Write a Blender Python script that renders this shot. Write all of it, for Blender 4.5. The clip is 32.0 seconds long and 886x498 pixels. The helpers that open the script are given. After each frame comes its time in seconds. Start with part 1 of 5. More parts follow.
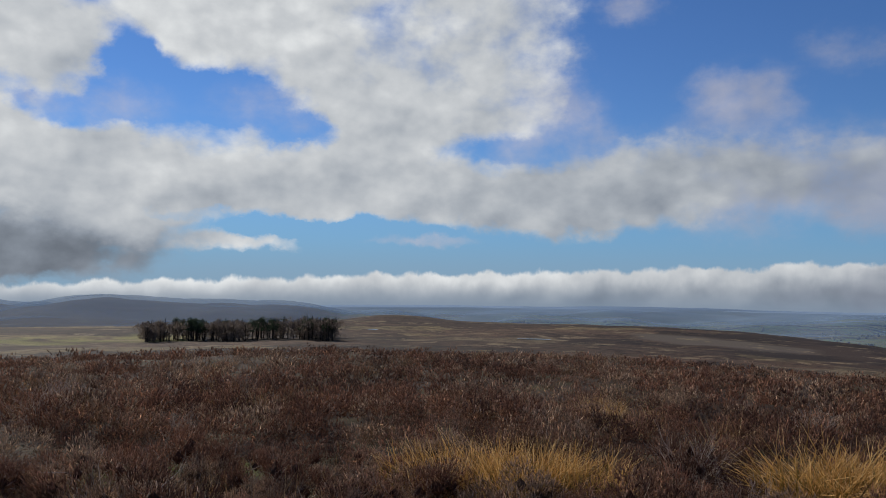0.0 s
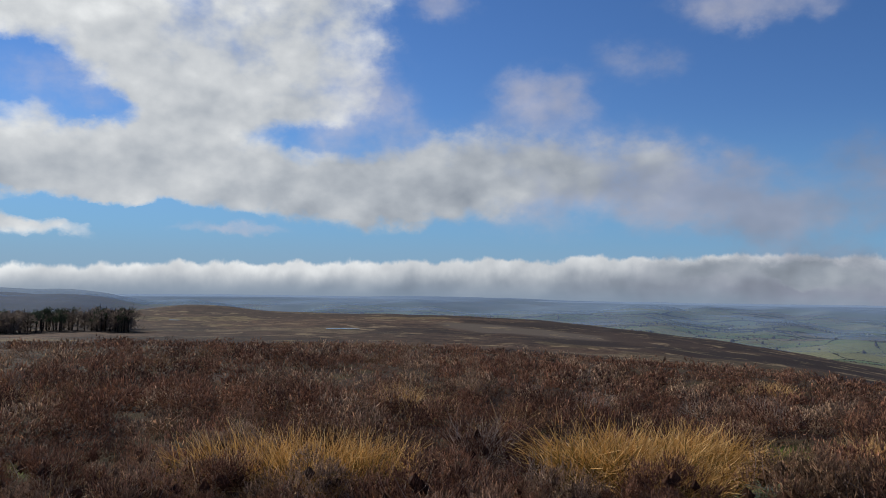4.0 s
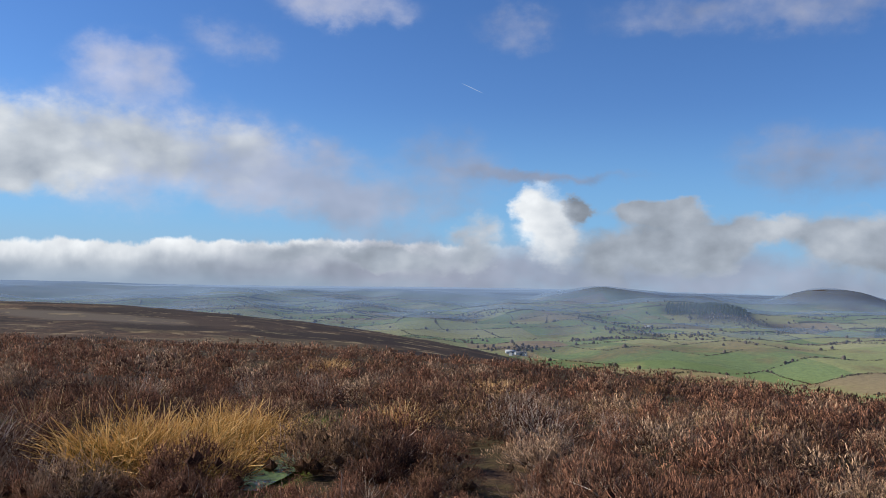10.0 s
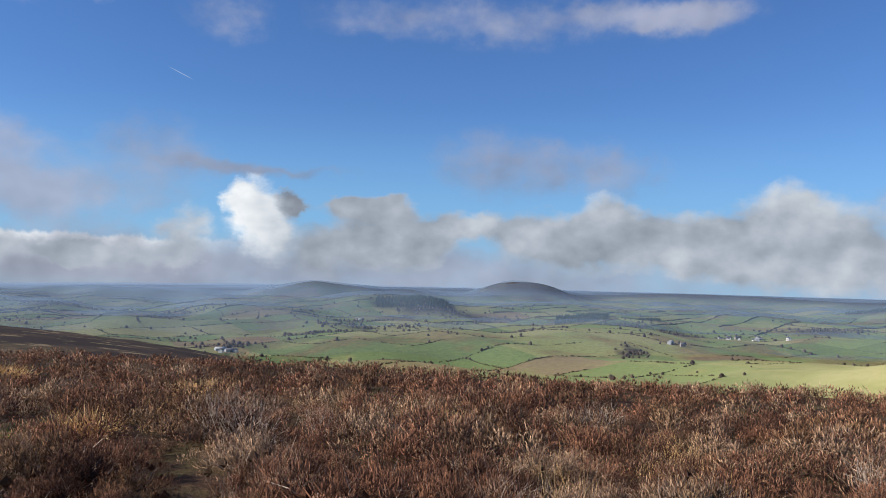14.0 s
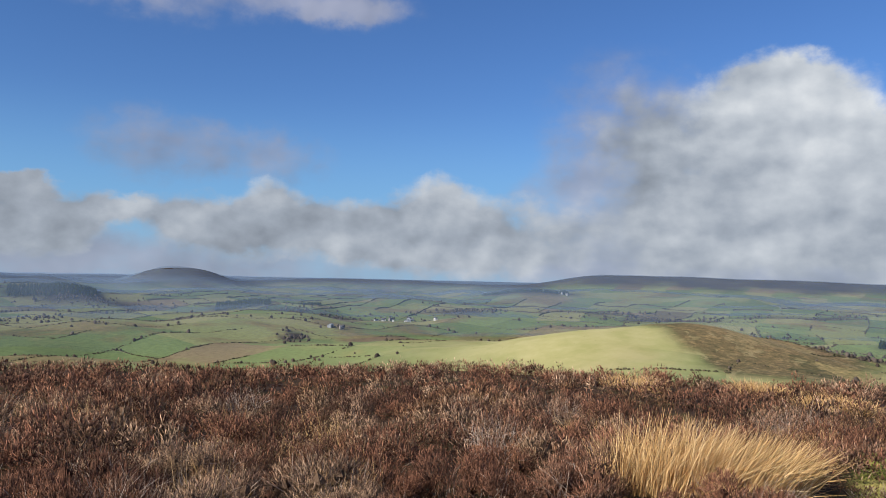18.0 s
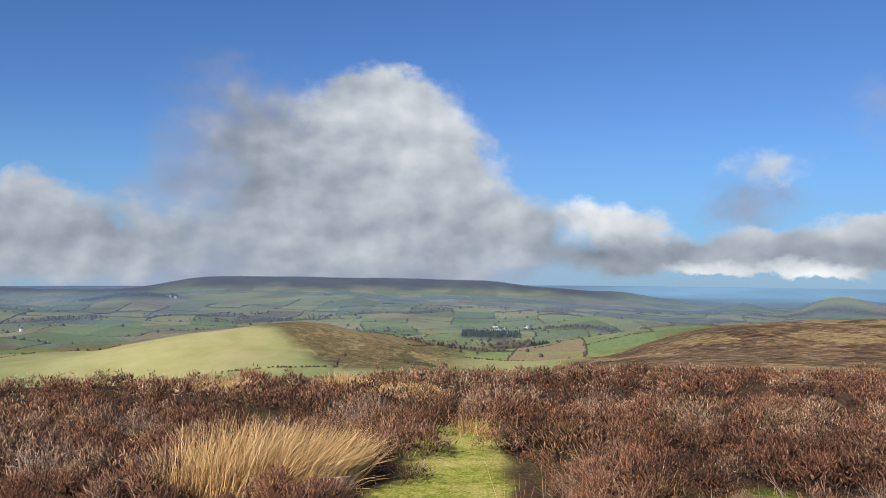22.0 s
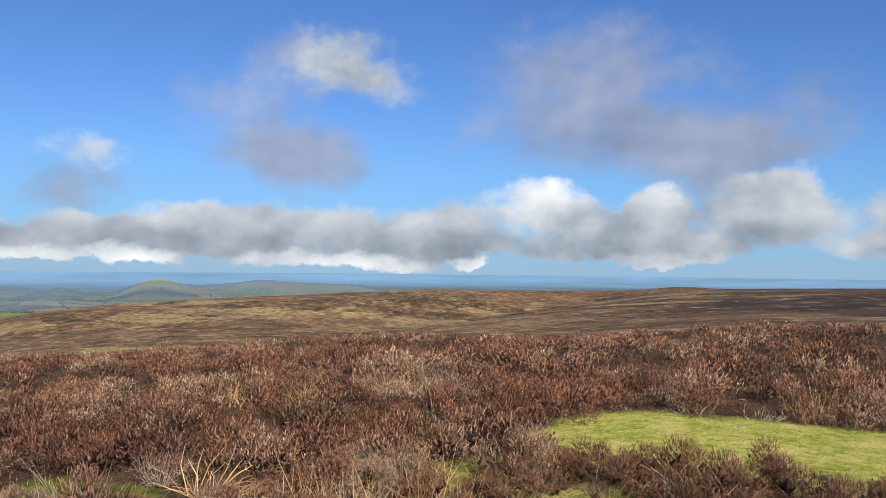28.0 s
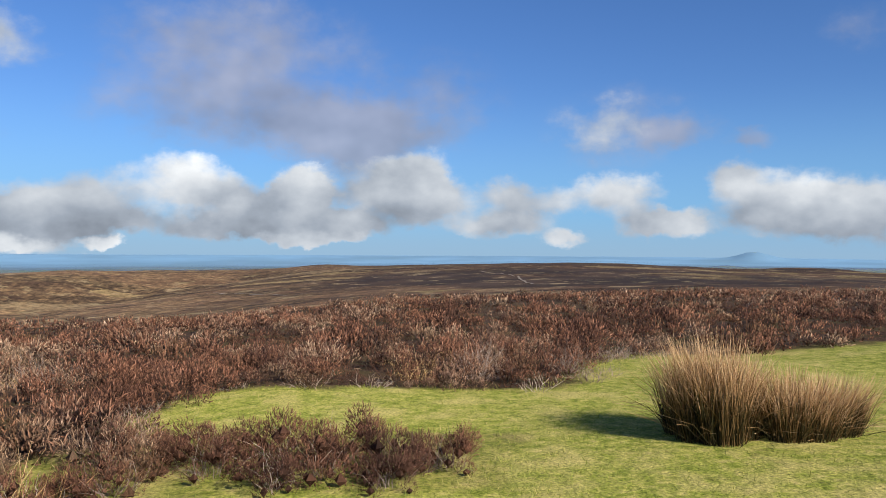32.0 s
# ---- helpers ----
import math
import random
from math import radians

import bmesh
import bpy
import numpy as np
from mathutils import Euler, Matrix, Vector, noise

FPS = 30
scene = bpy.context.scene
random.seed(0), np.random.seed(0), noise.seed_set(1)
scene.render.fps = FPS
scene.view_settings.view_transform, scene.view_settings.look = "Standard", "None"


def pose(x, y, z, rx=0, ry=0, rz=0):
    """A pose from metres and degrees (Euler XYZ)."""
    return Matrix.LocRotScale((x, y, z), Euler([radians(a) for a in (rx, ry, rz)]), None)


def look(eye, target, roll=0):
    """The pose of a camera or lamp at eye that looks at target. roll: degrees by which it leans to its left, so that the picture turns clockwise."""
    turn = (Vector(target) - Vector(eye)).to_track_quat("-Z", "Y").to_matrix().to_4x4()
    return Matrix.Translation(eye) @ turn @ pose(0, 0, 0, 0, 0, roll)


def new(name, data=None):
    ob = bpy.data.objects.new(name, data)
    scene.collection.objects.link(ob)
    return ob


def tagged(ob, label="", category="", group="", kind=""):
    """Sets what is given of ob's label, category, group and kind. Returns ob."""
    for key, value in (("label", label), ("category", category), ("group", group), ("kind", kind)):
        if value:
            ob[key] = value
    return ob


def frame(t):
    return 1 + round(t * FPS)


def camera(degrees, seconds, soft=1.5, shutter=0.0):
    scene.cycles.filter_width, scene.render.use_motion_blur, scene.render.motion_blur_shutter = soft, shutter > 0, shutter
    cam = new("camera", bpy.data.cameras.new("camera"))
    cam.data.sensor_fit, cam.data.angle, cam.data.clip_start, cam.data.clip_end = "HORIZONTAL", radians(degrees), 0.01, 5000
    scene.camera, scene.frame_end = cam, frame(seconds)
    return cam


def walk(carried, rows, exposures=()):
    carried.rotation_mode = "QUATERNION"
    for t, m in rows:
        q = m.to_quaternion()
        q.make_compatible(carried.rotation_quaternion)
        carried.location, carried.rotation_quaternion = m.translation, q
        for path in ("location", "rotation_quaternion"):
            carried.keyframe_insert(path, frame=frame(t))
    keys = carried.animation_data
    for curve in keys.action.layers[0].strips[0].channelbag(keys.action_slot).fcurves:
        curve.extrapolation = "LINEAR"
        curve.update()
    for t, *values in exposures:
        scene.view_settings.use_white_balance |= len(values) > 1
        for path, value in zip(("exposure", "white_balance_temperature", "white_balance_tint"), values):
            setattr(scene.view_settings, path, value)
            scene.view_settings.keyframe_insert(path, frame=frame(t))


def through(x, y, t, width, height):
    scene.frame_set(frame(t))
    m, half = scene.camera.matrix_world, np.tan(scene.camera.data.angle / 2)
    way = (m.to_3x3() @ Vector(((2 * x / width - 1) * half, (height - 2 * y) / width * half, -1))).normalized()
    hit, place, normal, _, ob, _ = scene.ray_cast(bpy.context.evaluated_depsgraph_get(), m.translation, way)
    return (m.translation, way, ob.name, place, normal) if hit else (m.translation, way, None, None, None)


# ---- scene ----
import collections

cam = camera(57.8, 32.0, soft=0.65)
METRES, EYE, TILT, LEAN, TURN = 1.979, 1.5, -1.0, 1.25, 0.0
ROWS = [
    (0.0, 0.0, 0.0, 0.0, -0.11, 3.14, -1.98),
    (0.5, 0.0086, 0.0008, 0.0006, -1.7, 3.16, -2.09),
    (1.0, 0.0162, 0.0018, -0.0009, -3.39, 3.17, -2.19),
    (1.5, 0.0244, 0.0029, -0.0015, -5.09, 3.12, -2.22),
    (2.0, 0.0305, 0.0031, -0.0027, -6.8, 3.05, -2.25),
    (2.5, 0.0383, 0.0017, -0.0029, -8.47, 2.97, -2.25),
    (4.5, 0.0663, -0.0084, -0.0042, -15.58, 2.88, -2.19),
    (5.0, 0.0718, -0.0094, -0.0034, -17.81, 2.84, -2.17),
    (5.5, 0.0781, -0.0112, -0.0038, -20.28, 2.82, -2.14),
    (6.0, 0.0901, -0.0181, -0.0038, -22.72, 2.78, -2.12),
    (6.5, 0.1083, -0.0228, -0.0026, -25.3, 2.74, -2.11),
    (7.0, 0.1285, -0.0402, -0.0017, -27.79, 2.75, -2.13),
    (7.5, 0.1443, -0.0537, 0.0002, -30.29, 2.76, -2.17),
    (8.0, 0.163, -0.0725, 0.003, -32.79, 2.78, -2.14),
    (8.5, 0.1836, -0.0905, 0.004, -35.29, 2.81, -2.1),
    (9.0, 0.2069, -0.1074, 0.0048, -37.73, 2.8, -2.04),
    (9.5, 0.2259, -0.1292, 0.0015, -40.06, 2.8, -2.04),
    (10.0, 0.2322, -0.1461, 0.0009, -42.37, 2.78, -2.07),
    (10.5, 0.2343, -0.1421, 0.0024, -44.76, 2.8, -2.13),
    (11.0, 0.2349, -0.1391, 0.0085, -47.3, 2.87, -2.13),
    (11.5, 0.2412, -0.1343, 0.0106, -50.0, 2.99, -2.05),
    (12.0, 0.2471, -0.1301, 0.0105, -52.72, 3.12, -1.94),
    (12.5, 0.2578, -0.132, 0.0103, -55.34, 3.18, -1.83),
    (13.0, 0.2696, -0.1415, 0.008, -57.81, 3.19, -1.73),
    (13.5, 0.2794, -0.1486, 0.0073, -60.21, 3.13, -1.62),
    (14.0, 0.2843, -0.1556, 0.0063, -62.64, 3.02, -1.52),
    (14.5, 0.2922, -0.1651, 0.005, -65.29, 2.9, -1.43),
    (16.5, 0.3064, -0.1831, 0.0033, -76.04, 2.7, -1.14),
    (17.0, 0.3097, -0.1908, 0.0004, -79.18, 2.64, -1.09),
    (17.5, 0.3123, -0.2068, 0.0032, -82.66, 2.57, -1.1),
    (18.0, 0.3161, -0.2408, 0.0055, -86.39, 2.49, -0.97),
    (18.5, 0.3186, -0.27, 0.0087, -90.18, 2.4, -0.89),
    (19.0, 0.3234, -0.3009, 0.0082, -93.75, 2.38, -0.76),
    (19.5, 0.3217, -0.3247, 0.0107, -97.06, 2.41, -0.66),
    (20.0, 0.3181, -0.3428, 0.0126, -100.19, 2.5, -0.46),
    (20.5, 0.3092, -0.3654, 0.0146, -103.27, 2.6, -0.27),
    (21.0, 0.3047, -0.392, 0.0147, -106.43, 2.65, 0.02),
    (21.5, 0.2963, -0.4155, 0.0141, -109.81, 2.69, 0.26),
    (22.0, 0.2861, -0.4361, 0.0145, -113.54, 2.64, 0.5),
    (22.5, 0.2784, -0.4624, 0.0148, -117.81, 2.5, 0.73),
    (23.0, 0.2525, -0.4907, 0.0101, -122.66, 2.28, 0.9),
    (23.5, 0.2284, -0.5296, 0.0085, -127.9, 2.02, 1.04),
    (24.0, 0.2308, -0.547, 0.0125, -133.1, 1.8, 1.08),
    (24.5, 0.2343, -0.5415, 0.0122, -137.77, 1.73, 1.01),
    (25.0, 0.2357, -0.5361, 0.0109, -141.71, 1.78, 0.95),
    (25.5, 0.2348, -0.5313, 0.011, -145.05, 1.82, 0.87),
    (27.5, 0.2217, -0.5511, 0.0051, -156.24, 1.27, 0.73),
    (28.0, 0.2142, -0.5546, 0.0027, -159.47, 0.98, 0.7),
    (28.5, 0.2067, -0.5583, 0.0003, -163.26, 0.62, 0.56),
    (29.0, 0.1769, -0.5812, -0.0019, -167.54, 0.24, 0.42),
    (29.5, 0.1529, -0.5977, -0.0038, -171.72, -0.12, 0.27),
    (30.0, 0.142, -0.5981, -0.003, -175.41, -0.41, 0.21),
    (30.5, 0.1295, -0.6014, -0.0051, -178.33, -0.62, 0.28),
    (31.0, 0.1109, -0.6027, -0.0079, -180.47, -0.73, 0.45),
    (31.5, 0.093, -0.6079, -0.0096, -182.47, -0.83, 0.6),
    (32.0, 0.0758, -0.6101, -0.0115, -184.33, -0.87, 0.7),
]
EXPOSURES = [(0.0, -0.05), (3.0, 0.0), (6.0, 0.2), (9.0, 0.45), (13.0, 0.52), (17.0, 0.42), (19.0, 0.36), (25.0, 0.33), (29.0, 0.48), (32.0, 0.45)]
walk(cam, [(t, pose(0, 0, EYE, TILT, LEAN, TURN) @ pose(METRES * x, METRES * y, METRES * z, 90 + pitch, roll, yaw)) for t, x, y, z, yaw, pitch, roll in ROWS], EXPOSURES)

# ---- light: afternoon sun under a broken sky ----
SUN_BEARING, SUN_HEIGHT = -38.0, 30.0   # degrees clockwise from +y, degrees up
sun = new("sun", bpy.data.lights.new("sun", "SUN"))
sun.data.energy, sun.data.angle, sun.data.color = 5.0, radians(0.6), (1.0, 0.93, 0.84)
sb, se = radians(SUN_BEARING), radians(SUN_HEIGHT)
SUN_WAY = Vector((math.sin(sb) * math.cos(se), math.cos(sb) * math.cos(se), math.sin(se)))
sun.matrix_world = look(SUN_WAY * 100, (0, 0, 0))


class Nodes:
    """Short hand for node trees."""

    def __init__(self, tree):
        self.tree = tree
        tree.nodes.clear()

    def put(self, kind, ins=(), out=0, **attrs):
        n = self.tree.nodes.new(kind)
        for k, v in attrs.items():
            setattr(n, k, v)
        for k, v in (ins.items() if isinstance(ins, dict) else enumerate(ins)):
            if v is None:
                continue
            if isinstance(v, bpy.types.NodeSocket):
                self.tree.links.new(v, n.inputs[k])
            else:
                n.inputs[k].default_value = v
        return n.outputs[out] if len(n.outputs) else None

    def m(self, op, *ins, clamp=False):
        return self.put("ShaderNodeMath", ins, operation=op, use_clamp=clamp)

    def v(self, op, *ins, out=0):
        return self.put("ShaderNodeVectorMath", ins, out=out, operation=op)

    def noise(self, vec, scale, detail=4.0, rough=0.55, distortion=0.0, out=0):
        return self.put("ShaderNodeTexNoise", {"Vector": vec, "Scale": scale, "Detail": detail, "Roughness": rough, "Distortion": distortion}, out=out)

    def ramp(self, fac, stops, mode="LINEAR"):
        n = self.tree.nodes.new("ShaderNodeValToRGB")
        n.color_ramp.interpolation = mode
        while len(n.color_ramp.elements) < len(stops):
            n.color_ramp.elements.new(0.5)
        for e, (p, c) in zip(n.color_ramp.elements, stops):
            e.position, e.color = p, (*c, 1.0)
        self.tree.links.new(fac, n.inputs[0])
        return n.outputs[0]

    def mix(self, fac, a, b, mode="MIX"):
        n = self.tree.nodes.new("ShaderNodeMix")
        n.data_type, n.blend_type = "RGBA", mode
        for i, v in ((0, fac), (6, a), (7, b)):
            if isinstance(v, bpy.types.NodeSocket):
                self.tree.links.new(v, n.inputs[i])
            else:
                n.inputs[i].default_value = (*v, 1.0) if isinstance(v, tuple) and len(v) == 3 else v
        return n.outputs[2]

    def span(self, value, lo, hi, to_lo=0.0, to_hi=1.0, smooth=True):
        return self.put("ShaderNodeMapRange", {0: value, 1: lo, 2: hi, 3: to_lo, 4: to_hi}, interpolation_type="SMOOTHSTEP" if smooth else "LINEAR")


def build_sky():
    world = bpy.data.worlds.new("sky")
    scene.world = world
    world.use_nodes = True
    n = Nodes(world.node_tree)
    way = n.put("ShaderNodeTexCoord", out=0)
    blue = n.put("ShaderNodeTexSky", sky_type="NISHITA", sun_disc=False, sun_elevation=radians(SUN_HEIGHT), sun_rotation=radians(SUN_BEARING),
                 altitude=500.0, air_density=1.0, dust_density=0.0, ozone_density=3.0)
    blue = n.mix(1.0, blue, SKY_TINT, "MULTIPLY")
    sx, sy, sz = n.put("ShaderNodeSeparateXYZ", [way]).node.outputs
    # bearing in degrees with its seam at 270, and height in degrees
    bearing = n.m("ADD", n.m("MULTIPLY", n.m("ARCTAN2", n.m("MULTIPLY", sy, -1.0), sx), 57.29578), 90.0)
    height = n.m("MULTIPLY", n.m("ARCSINE", sz), 57.29578)
    plane = n.put("ShaderNodeCombineXYZ", [bearing, height, 0.0])
    stretch = n.v("MULTIPLY", plane, (1.0, 1.3, 1.0))
    # ragged outlines: the place looked up is pushed about at two sizes
    big = n.v("SUBTRACT", n.noise(plane, 0.13, 2.0, 0.5, out=1), (0.5, 0.5, 0.5))
    small = n.v("SUBTRACT", n.noise(stretch, 0.55, 5.0, 0.58, out=1), (0.5, 0.5, 0.5))
    warped = n.v("ADD", plane, n.v("ADD", n.v("MULTIPLY", big, (3.2, 1.8, 0.0)), n.v("MULTIPLY", small, (2.6, 1.9, 0.0))))

    def gather(clouds, where, inner, outer):
        """How much cloud stands in each direction, and its mean tone."""
        body = light = None
        for az, w, el, h, power, tone in clouds:
            d = n.v("LENGTH", n.v("MULTIPLY_ADD", where, (1.0 / w, 1.0 / h, 0.0), (-az / w, -el / h, 0.0)), out=1)
            s = n.span(d, inner, outer, power, 0.0)
            body = s if body is None else n.m("ADD", body, s)
            light = n.m("MULTIPLY", s, tone) if light is None else n.m("MULTIPLY_ADD", s, tone, light)
        return body, n.m("DIVIDE", light, n.m("ADD", body, 0.0001))

    thick, lit = gather(CLOUDS, warped, 0.0, 1.55)
    thick = n.m("SUBTRACT", thick, gather(GAPS, warped, 0.3, 1.3)[0])
    veil, veil_lit = gather(VEILS, warped, 0.1, 1.5)
    # billows: wisps, rounded puffs, and the same puffs a little nearer to the light for relief
    wisp = n.m("SUBTRACT", n.noise(stretch, 0.30, 7.0, 0.55), 0.5)
    lumps = n.v("ADD", stretch, n.v("MULTIPLY", small, (1.1, 1.1, 0.0)))
    puff = n.put("ShaderNodeTexVoronoi", {"Vector": lumps, "Scale": 0.42, "Detail": 2.5, "Roughness": 0.55, "Lacunarity": 2.2, "Smoothness": 0.6}, feature="SMOOTH_F1", normalize=True)
    puff = n.m("SUBTRACT", 0.5, puff)
    soft = n.noise(stretch, 0.17, 3.0, 0.45)
    towards = n.noise(n.v("ADD", stretch, (-0.8, 1.1, 0.0)), 0.17, 3.0, 0.45)
    relief = n.m("SUBTRACT", soft, towards)
    # a low bank of cloud along the horizon with knobbly tops
    top = n.span(bearing, -28.0, 36.0, -0.75, 1.5, smooth=False)
    knob = n.m("ADD", n.m("MULTIPLY", n.m("SUBTRACT", n.noise(n.v("MULTIPLY", plane, (1.0, 0.6, 1.0)), 0.5, 6.0, 0.58), 0.5), 1.7), n.m("MULTIPLY", puff, 0.7))
    low = n.m("SUBTRACT", n.m("ADD", top, knob), height)
    bank = n.m("MULTIPLY", n.span(low, -0.12, 0.25), n.span(bearing, 40.0, 52.0, 1.0, 0.0))
    edge = n.m("ADD", n.m("MULTIPLY", wisp, 1.45), n.m("MULTIPLY", puff, 0.25))
    ragged = n.m("MULTIPLY", edge, n.span(thick, 0.0, 0.35))
    solid = n.span(n.m("ADD", thick, ragged), 0.18, 1.15)
    # beyond the view the same broken cover goes on overhead
    over = n.m("MULTIPLY", n.span(n.noise(n.v("MULTIPLY", way, (1.0, 1.0, 2.0)), 2.2, 5.0, 0.55), 0.54, 0.70), n.span(height, 21.0, 32.0))
    behind = n.m("MULTIPLY", n.span(n.noise(way, 3.0, 5.0, 0.55), 0.44, 0.62), n.m("MULTIPLY", n.span(bearing, 222.0, 240.0), n.span(height, 0.0, 3.0)))
    beyond = n.m("MAXIMUM", over, behind)
    thin = n.m("MULTIPLY", n.span(n.m("ADD", veil, n.m("MULTIPLY", wisp, n.span(veil, 0.0, 0.35, 0.0, 1.3))), 0.05, 1.15), 0.80)
    # brightness: white on sides open to the light, grey in the hollows and undersides
    tone = n.m("ADD", lit, n.m("ADD", n.m("MULTIPLY", relief, 0.75), n.m("MULTIPLY", wisp, 0.45)))
    tone = n.m("ADD", tone, n.span(solid, 1.0, 0.35, 0.0, 0.05))
    tone = n.m("ADD", n.m("MULTIPLY", tone, n.m("SUBTRACT", 1.0, beyond)), n.m("MULTIPLY", beyond, 0.55))
    # flat grey undersides along the eastern row
    tone = n.m("ADD", tone, n.m("MULTIPLY", n.span(height, 1.6, 5.0, -0.07, 0.08), n.span(bearing, 114.0, 126.0)))
    stops = [(0.0, (0.088, 0.100, 0.122)), (0.2, (0.165, 0.190, 0.228)), (0.4, (0.272, 0.308, 0.362)), (0.6, (0.415, 0.450, 0.495)), (0.8, (0.595, 0.620, 0.645)), (1.0, (0.84, 0.86, 0.865))]
    white = n.ramp(tone, stops)
    solid = n.m("MAXIMUM", solid, beyond)
    bank_tone = n.m("ADD", n.m("ADD", n.span(low, 0.0, 2.2, 0.80, 0.36), n.m("MULTIPLY", relief, 0.9)), n.m("ADD", n.m("MULTIPLY", puff, 0.35), n.span(bearing, -25.0, 30.0, 0.10, -0.08)))
    bank_white = n.ramp(bank_tone, stops)
    mist = n.mix(n.span(height, 0.0, -2.4), bank_white, (0.215, 0.28, 0.37))
    blue = n.v("SCALE", blue)
    blue.node.inputs[3].default_value = SKY_POWER
    # paler air above the horizon
    pale = n.mix(n.m("MULTIPLY", n.span(height, 12.0, -0.5), 0.75), blue, (0.150, 0.335, 0.57))
    pale = n.mix(n.m("MULTIPLY", n.span(height, 3.2, -0.6), 0.62), pale, (0.25, 0.355, 0.46))
    far = n.mix(bank, pale, mist)
    far = n.mix(thin, far, n.ramp(n.m("ADD", veil_lit, n.m("MULTIPLY", relief, 0.5)), [(p, (c[0] * 1.04, c[1] * 0.98, c[2] * 1.06)) for p, c in stops]))
    far = n.mix(solid, far, white)
    slant = n.put("ShaderNodeCombineXYZ", [bearing, n.m("ADD", height, n.m("MULTIPLY", n.m("SUBTRACT", bearing, 44.0), 0.42)), 0.0])
    trail, _ = gather([(44.0, 0.9, 12.58, 0.035, 0.28, 1.0)], slant, 0.6, 1.0)
    far = n.mix(trail, far, (0.6, 0.63, 0.66))
    n.put("ShaderNodeOutputWorld", [n.put("ShaderNodeBackground", [far, 1.0])])


SKY_POWER, SKY_TINT = 0.062, (0.64, 0.92, 1.36)
# bearing, half width, height, half height, body, tone
WEST_CLOUDS = [
    (-25.7, 5.2, 13.9, 3.8, 1.0, 0.73), (-28.0, 4.8, 15.9, 2.4, 1.0, 0.7), (-27.2, 6.8, 8.0, 3.2, 1.0, 0.76), (-30.9, 4.8, 9.1, 4.8, 1.0, 0.73), (-20.7, 10.0, 7.4, 3.0, 1.0, 0.76),
    (-15.4, 7.6, 16.8, 4.0, 1.0, 0.83), (-18.1, 4.8, 17.2, 2.4, 1.0, 0.79), (-6.7, 7.2, 13.9, 5.6, 1.0, 0.76), (3.8, 6.0, 16.0, 5.6, 1.0, 0.73), (-2.6, 10.0, 9.8, 3.6, 1.0, 0.73),
    (-11.3, 10.0, 5.9, 2.4, 1.0, 0.7), (-1.4, 10.0, 5.8, 2.2, 1.0, 0.66), (8.7, 8.0, 5.1, 2.0, 1.0, 0.58), (-25.7, 7.6, 1.6, 1.9, 1.2, 0.26), (-30.7, 4.8, 1.5, 2.4, 1.2, 0.26),
    (-20.3, 6.4, 3.3, 1.0, 1.0, 0.73),
]
WEST_CLOUDS_HIGH = [
    (-14.0, 4.0, 2.3, 0.7, 1.0, 0.73), (-9.3, 20.0, 21.2, 3.2, 1.0, 0.76), (-24.1, 8.0, 5.0, 1.6, 1.0, 0.58), (15.1, 8.0, 8.0, 2.5, 1.0, 0.58), (25.2, 7.6, 7.1, 2.6, 0.7, 0.43),
    (10.4, 8.0, 5.4, 2.0, 1.0, 0.53),
]
NORTH_CLOUDS = [
    (57.6, 3.0, 4.0, 1.1, 1.2, 0.41), (52.2, 1.1, 4.3, 1.1, 1.2, 0.3), (49.5, 2.1, 3.1, 2.9, 1.44, 0.75), (48.4, 1.4, 4.5, 1.2, 1.2, 0.71), (44.8, 1.9, 1.8, 1.9, 1.2, 0.47),
    (51.8, 1.1, 4.2, 1.0, 1.2, 0.28), (57.0, 2.9, 4.2, 0.9, 1.2, 0.39), (54.3, 4.4, 1.1, 2.0, 1.2, 0.32), (59.1, 3.2, 1.7, 1.9, 1.2, 0.35), (61.9, 2.4, 2.4, 1.8, 1.2, 0.39),
    (64.7, 2.1, 3.1, 1.0, 1.2, 0.59), (68.7, 3.6, 2.4, 2.0, 1.2, 0.35), (73.6, 2.4, 4.0, 1.6, 1.2, 0.51), (71.4, 3.6, 2.0, 2.0, 1.2, 0.39), (76.2, 4.8, 2.2, 2.0, 1.2, 0.39),
    (81.8, 5.6, 2.3, 2.2, 1.2, 0.37),
]
NORTH_CLOUDS_HIGH = [
    (40.7, 3.6, 0.2, 1.1, 1.0, 0.39), (37.1, 2.4, 0.5, 1.0, 1.0, 0.39), (32.0, 4.8, 0.3, 1.0, 1.0, 0.39),
]
TOWER_CLOUDS = [
    (85.8, 2.8, 4.8, 1.5, 1.2, 0.58), (84.7, 6.0, 1.3, 2.6, 1.2, 0.44), (91.1, 5.2, 2.0, 2.8, 1.2, 0.43), (100.5, 4.0, 8.6, 4.4, 0.96, 0.31), (107.9, 4.4, 10.6, 3.6, 1.32, 0.6),
    (111.6, 3.6, 10.1, 3.6, 1.2, 0.65), (114.6, 3.2, 6.7, 3.2, 1.2, 0.61), (108.0, 7.2, 5.6, 4.4, 1.2, 0.51), (102.3, 7.2, 2.3, 3.2, 1.2, 0.44), (113.6, 6.0, 2.5, 3.2, 1.2, 0.45),
    (109.0, 3.2, 12.8, 1.6, 1.2, 0.61), (119.6, 3.2, 3.4, 2.1, 1.2, 0.48), (124.5, 2.5, 4.0, 1.5, 1.2, 0.76), (127.3, 2.9, 3.3, 1.7, 1.2, 0.64), (126.5, 6.0, 1.4, 1.2, 1.2, 0.37),
]
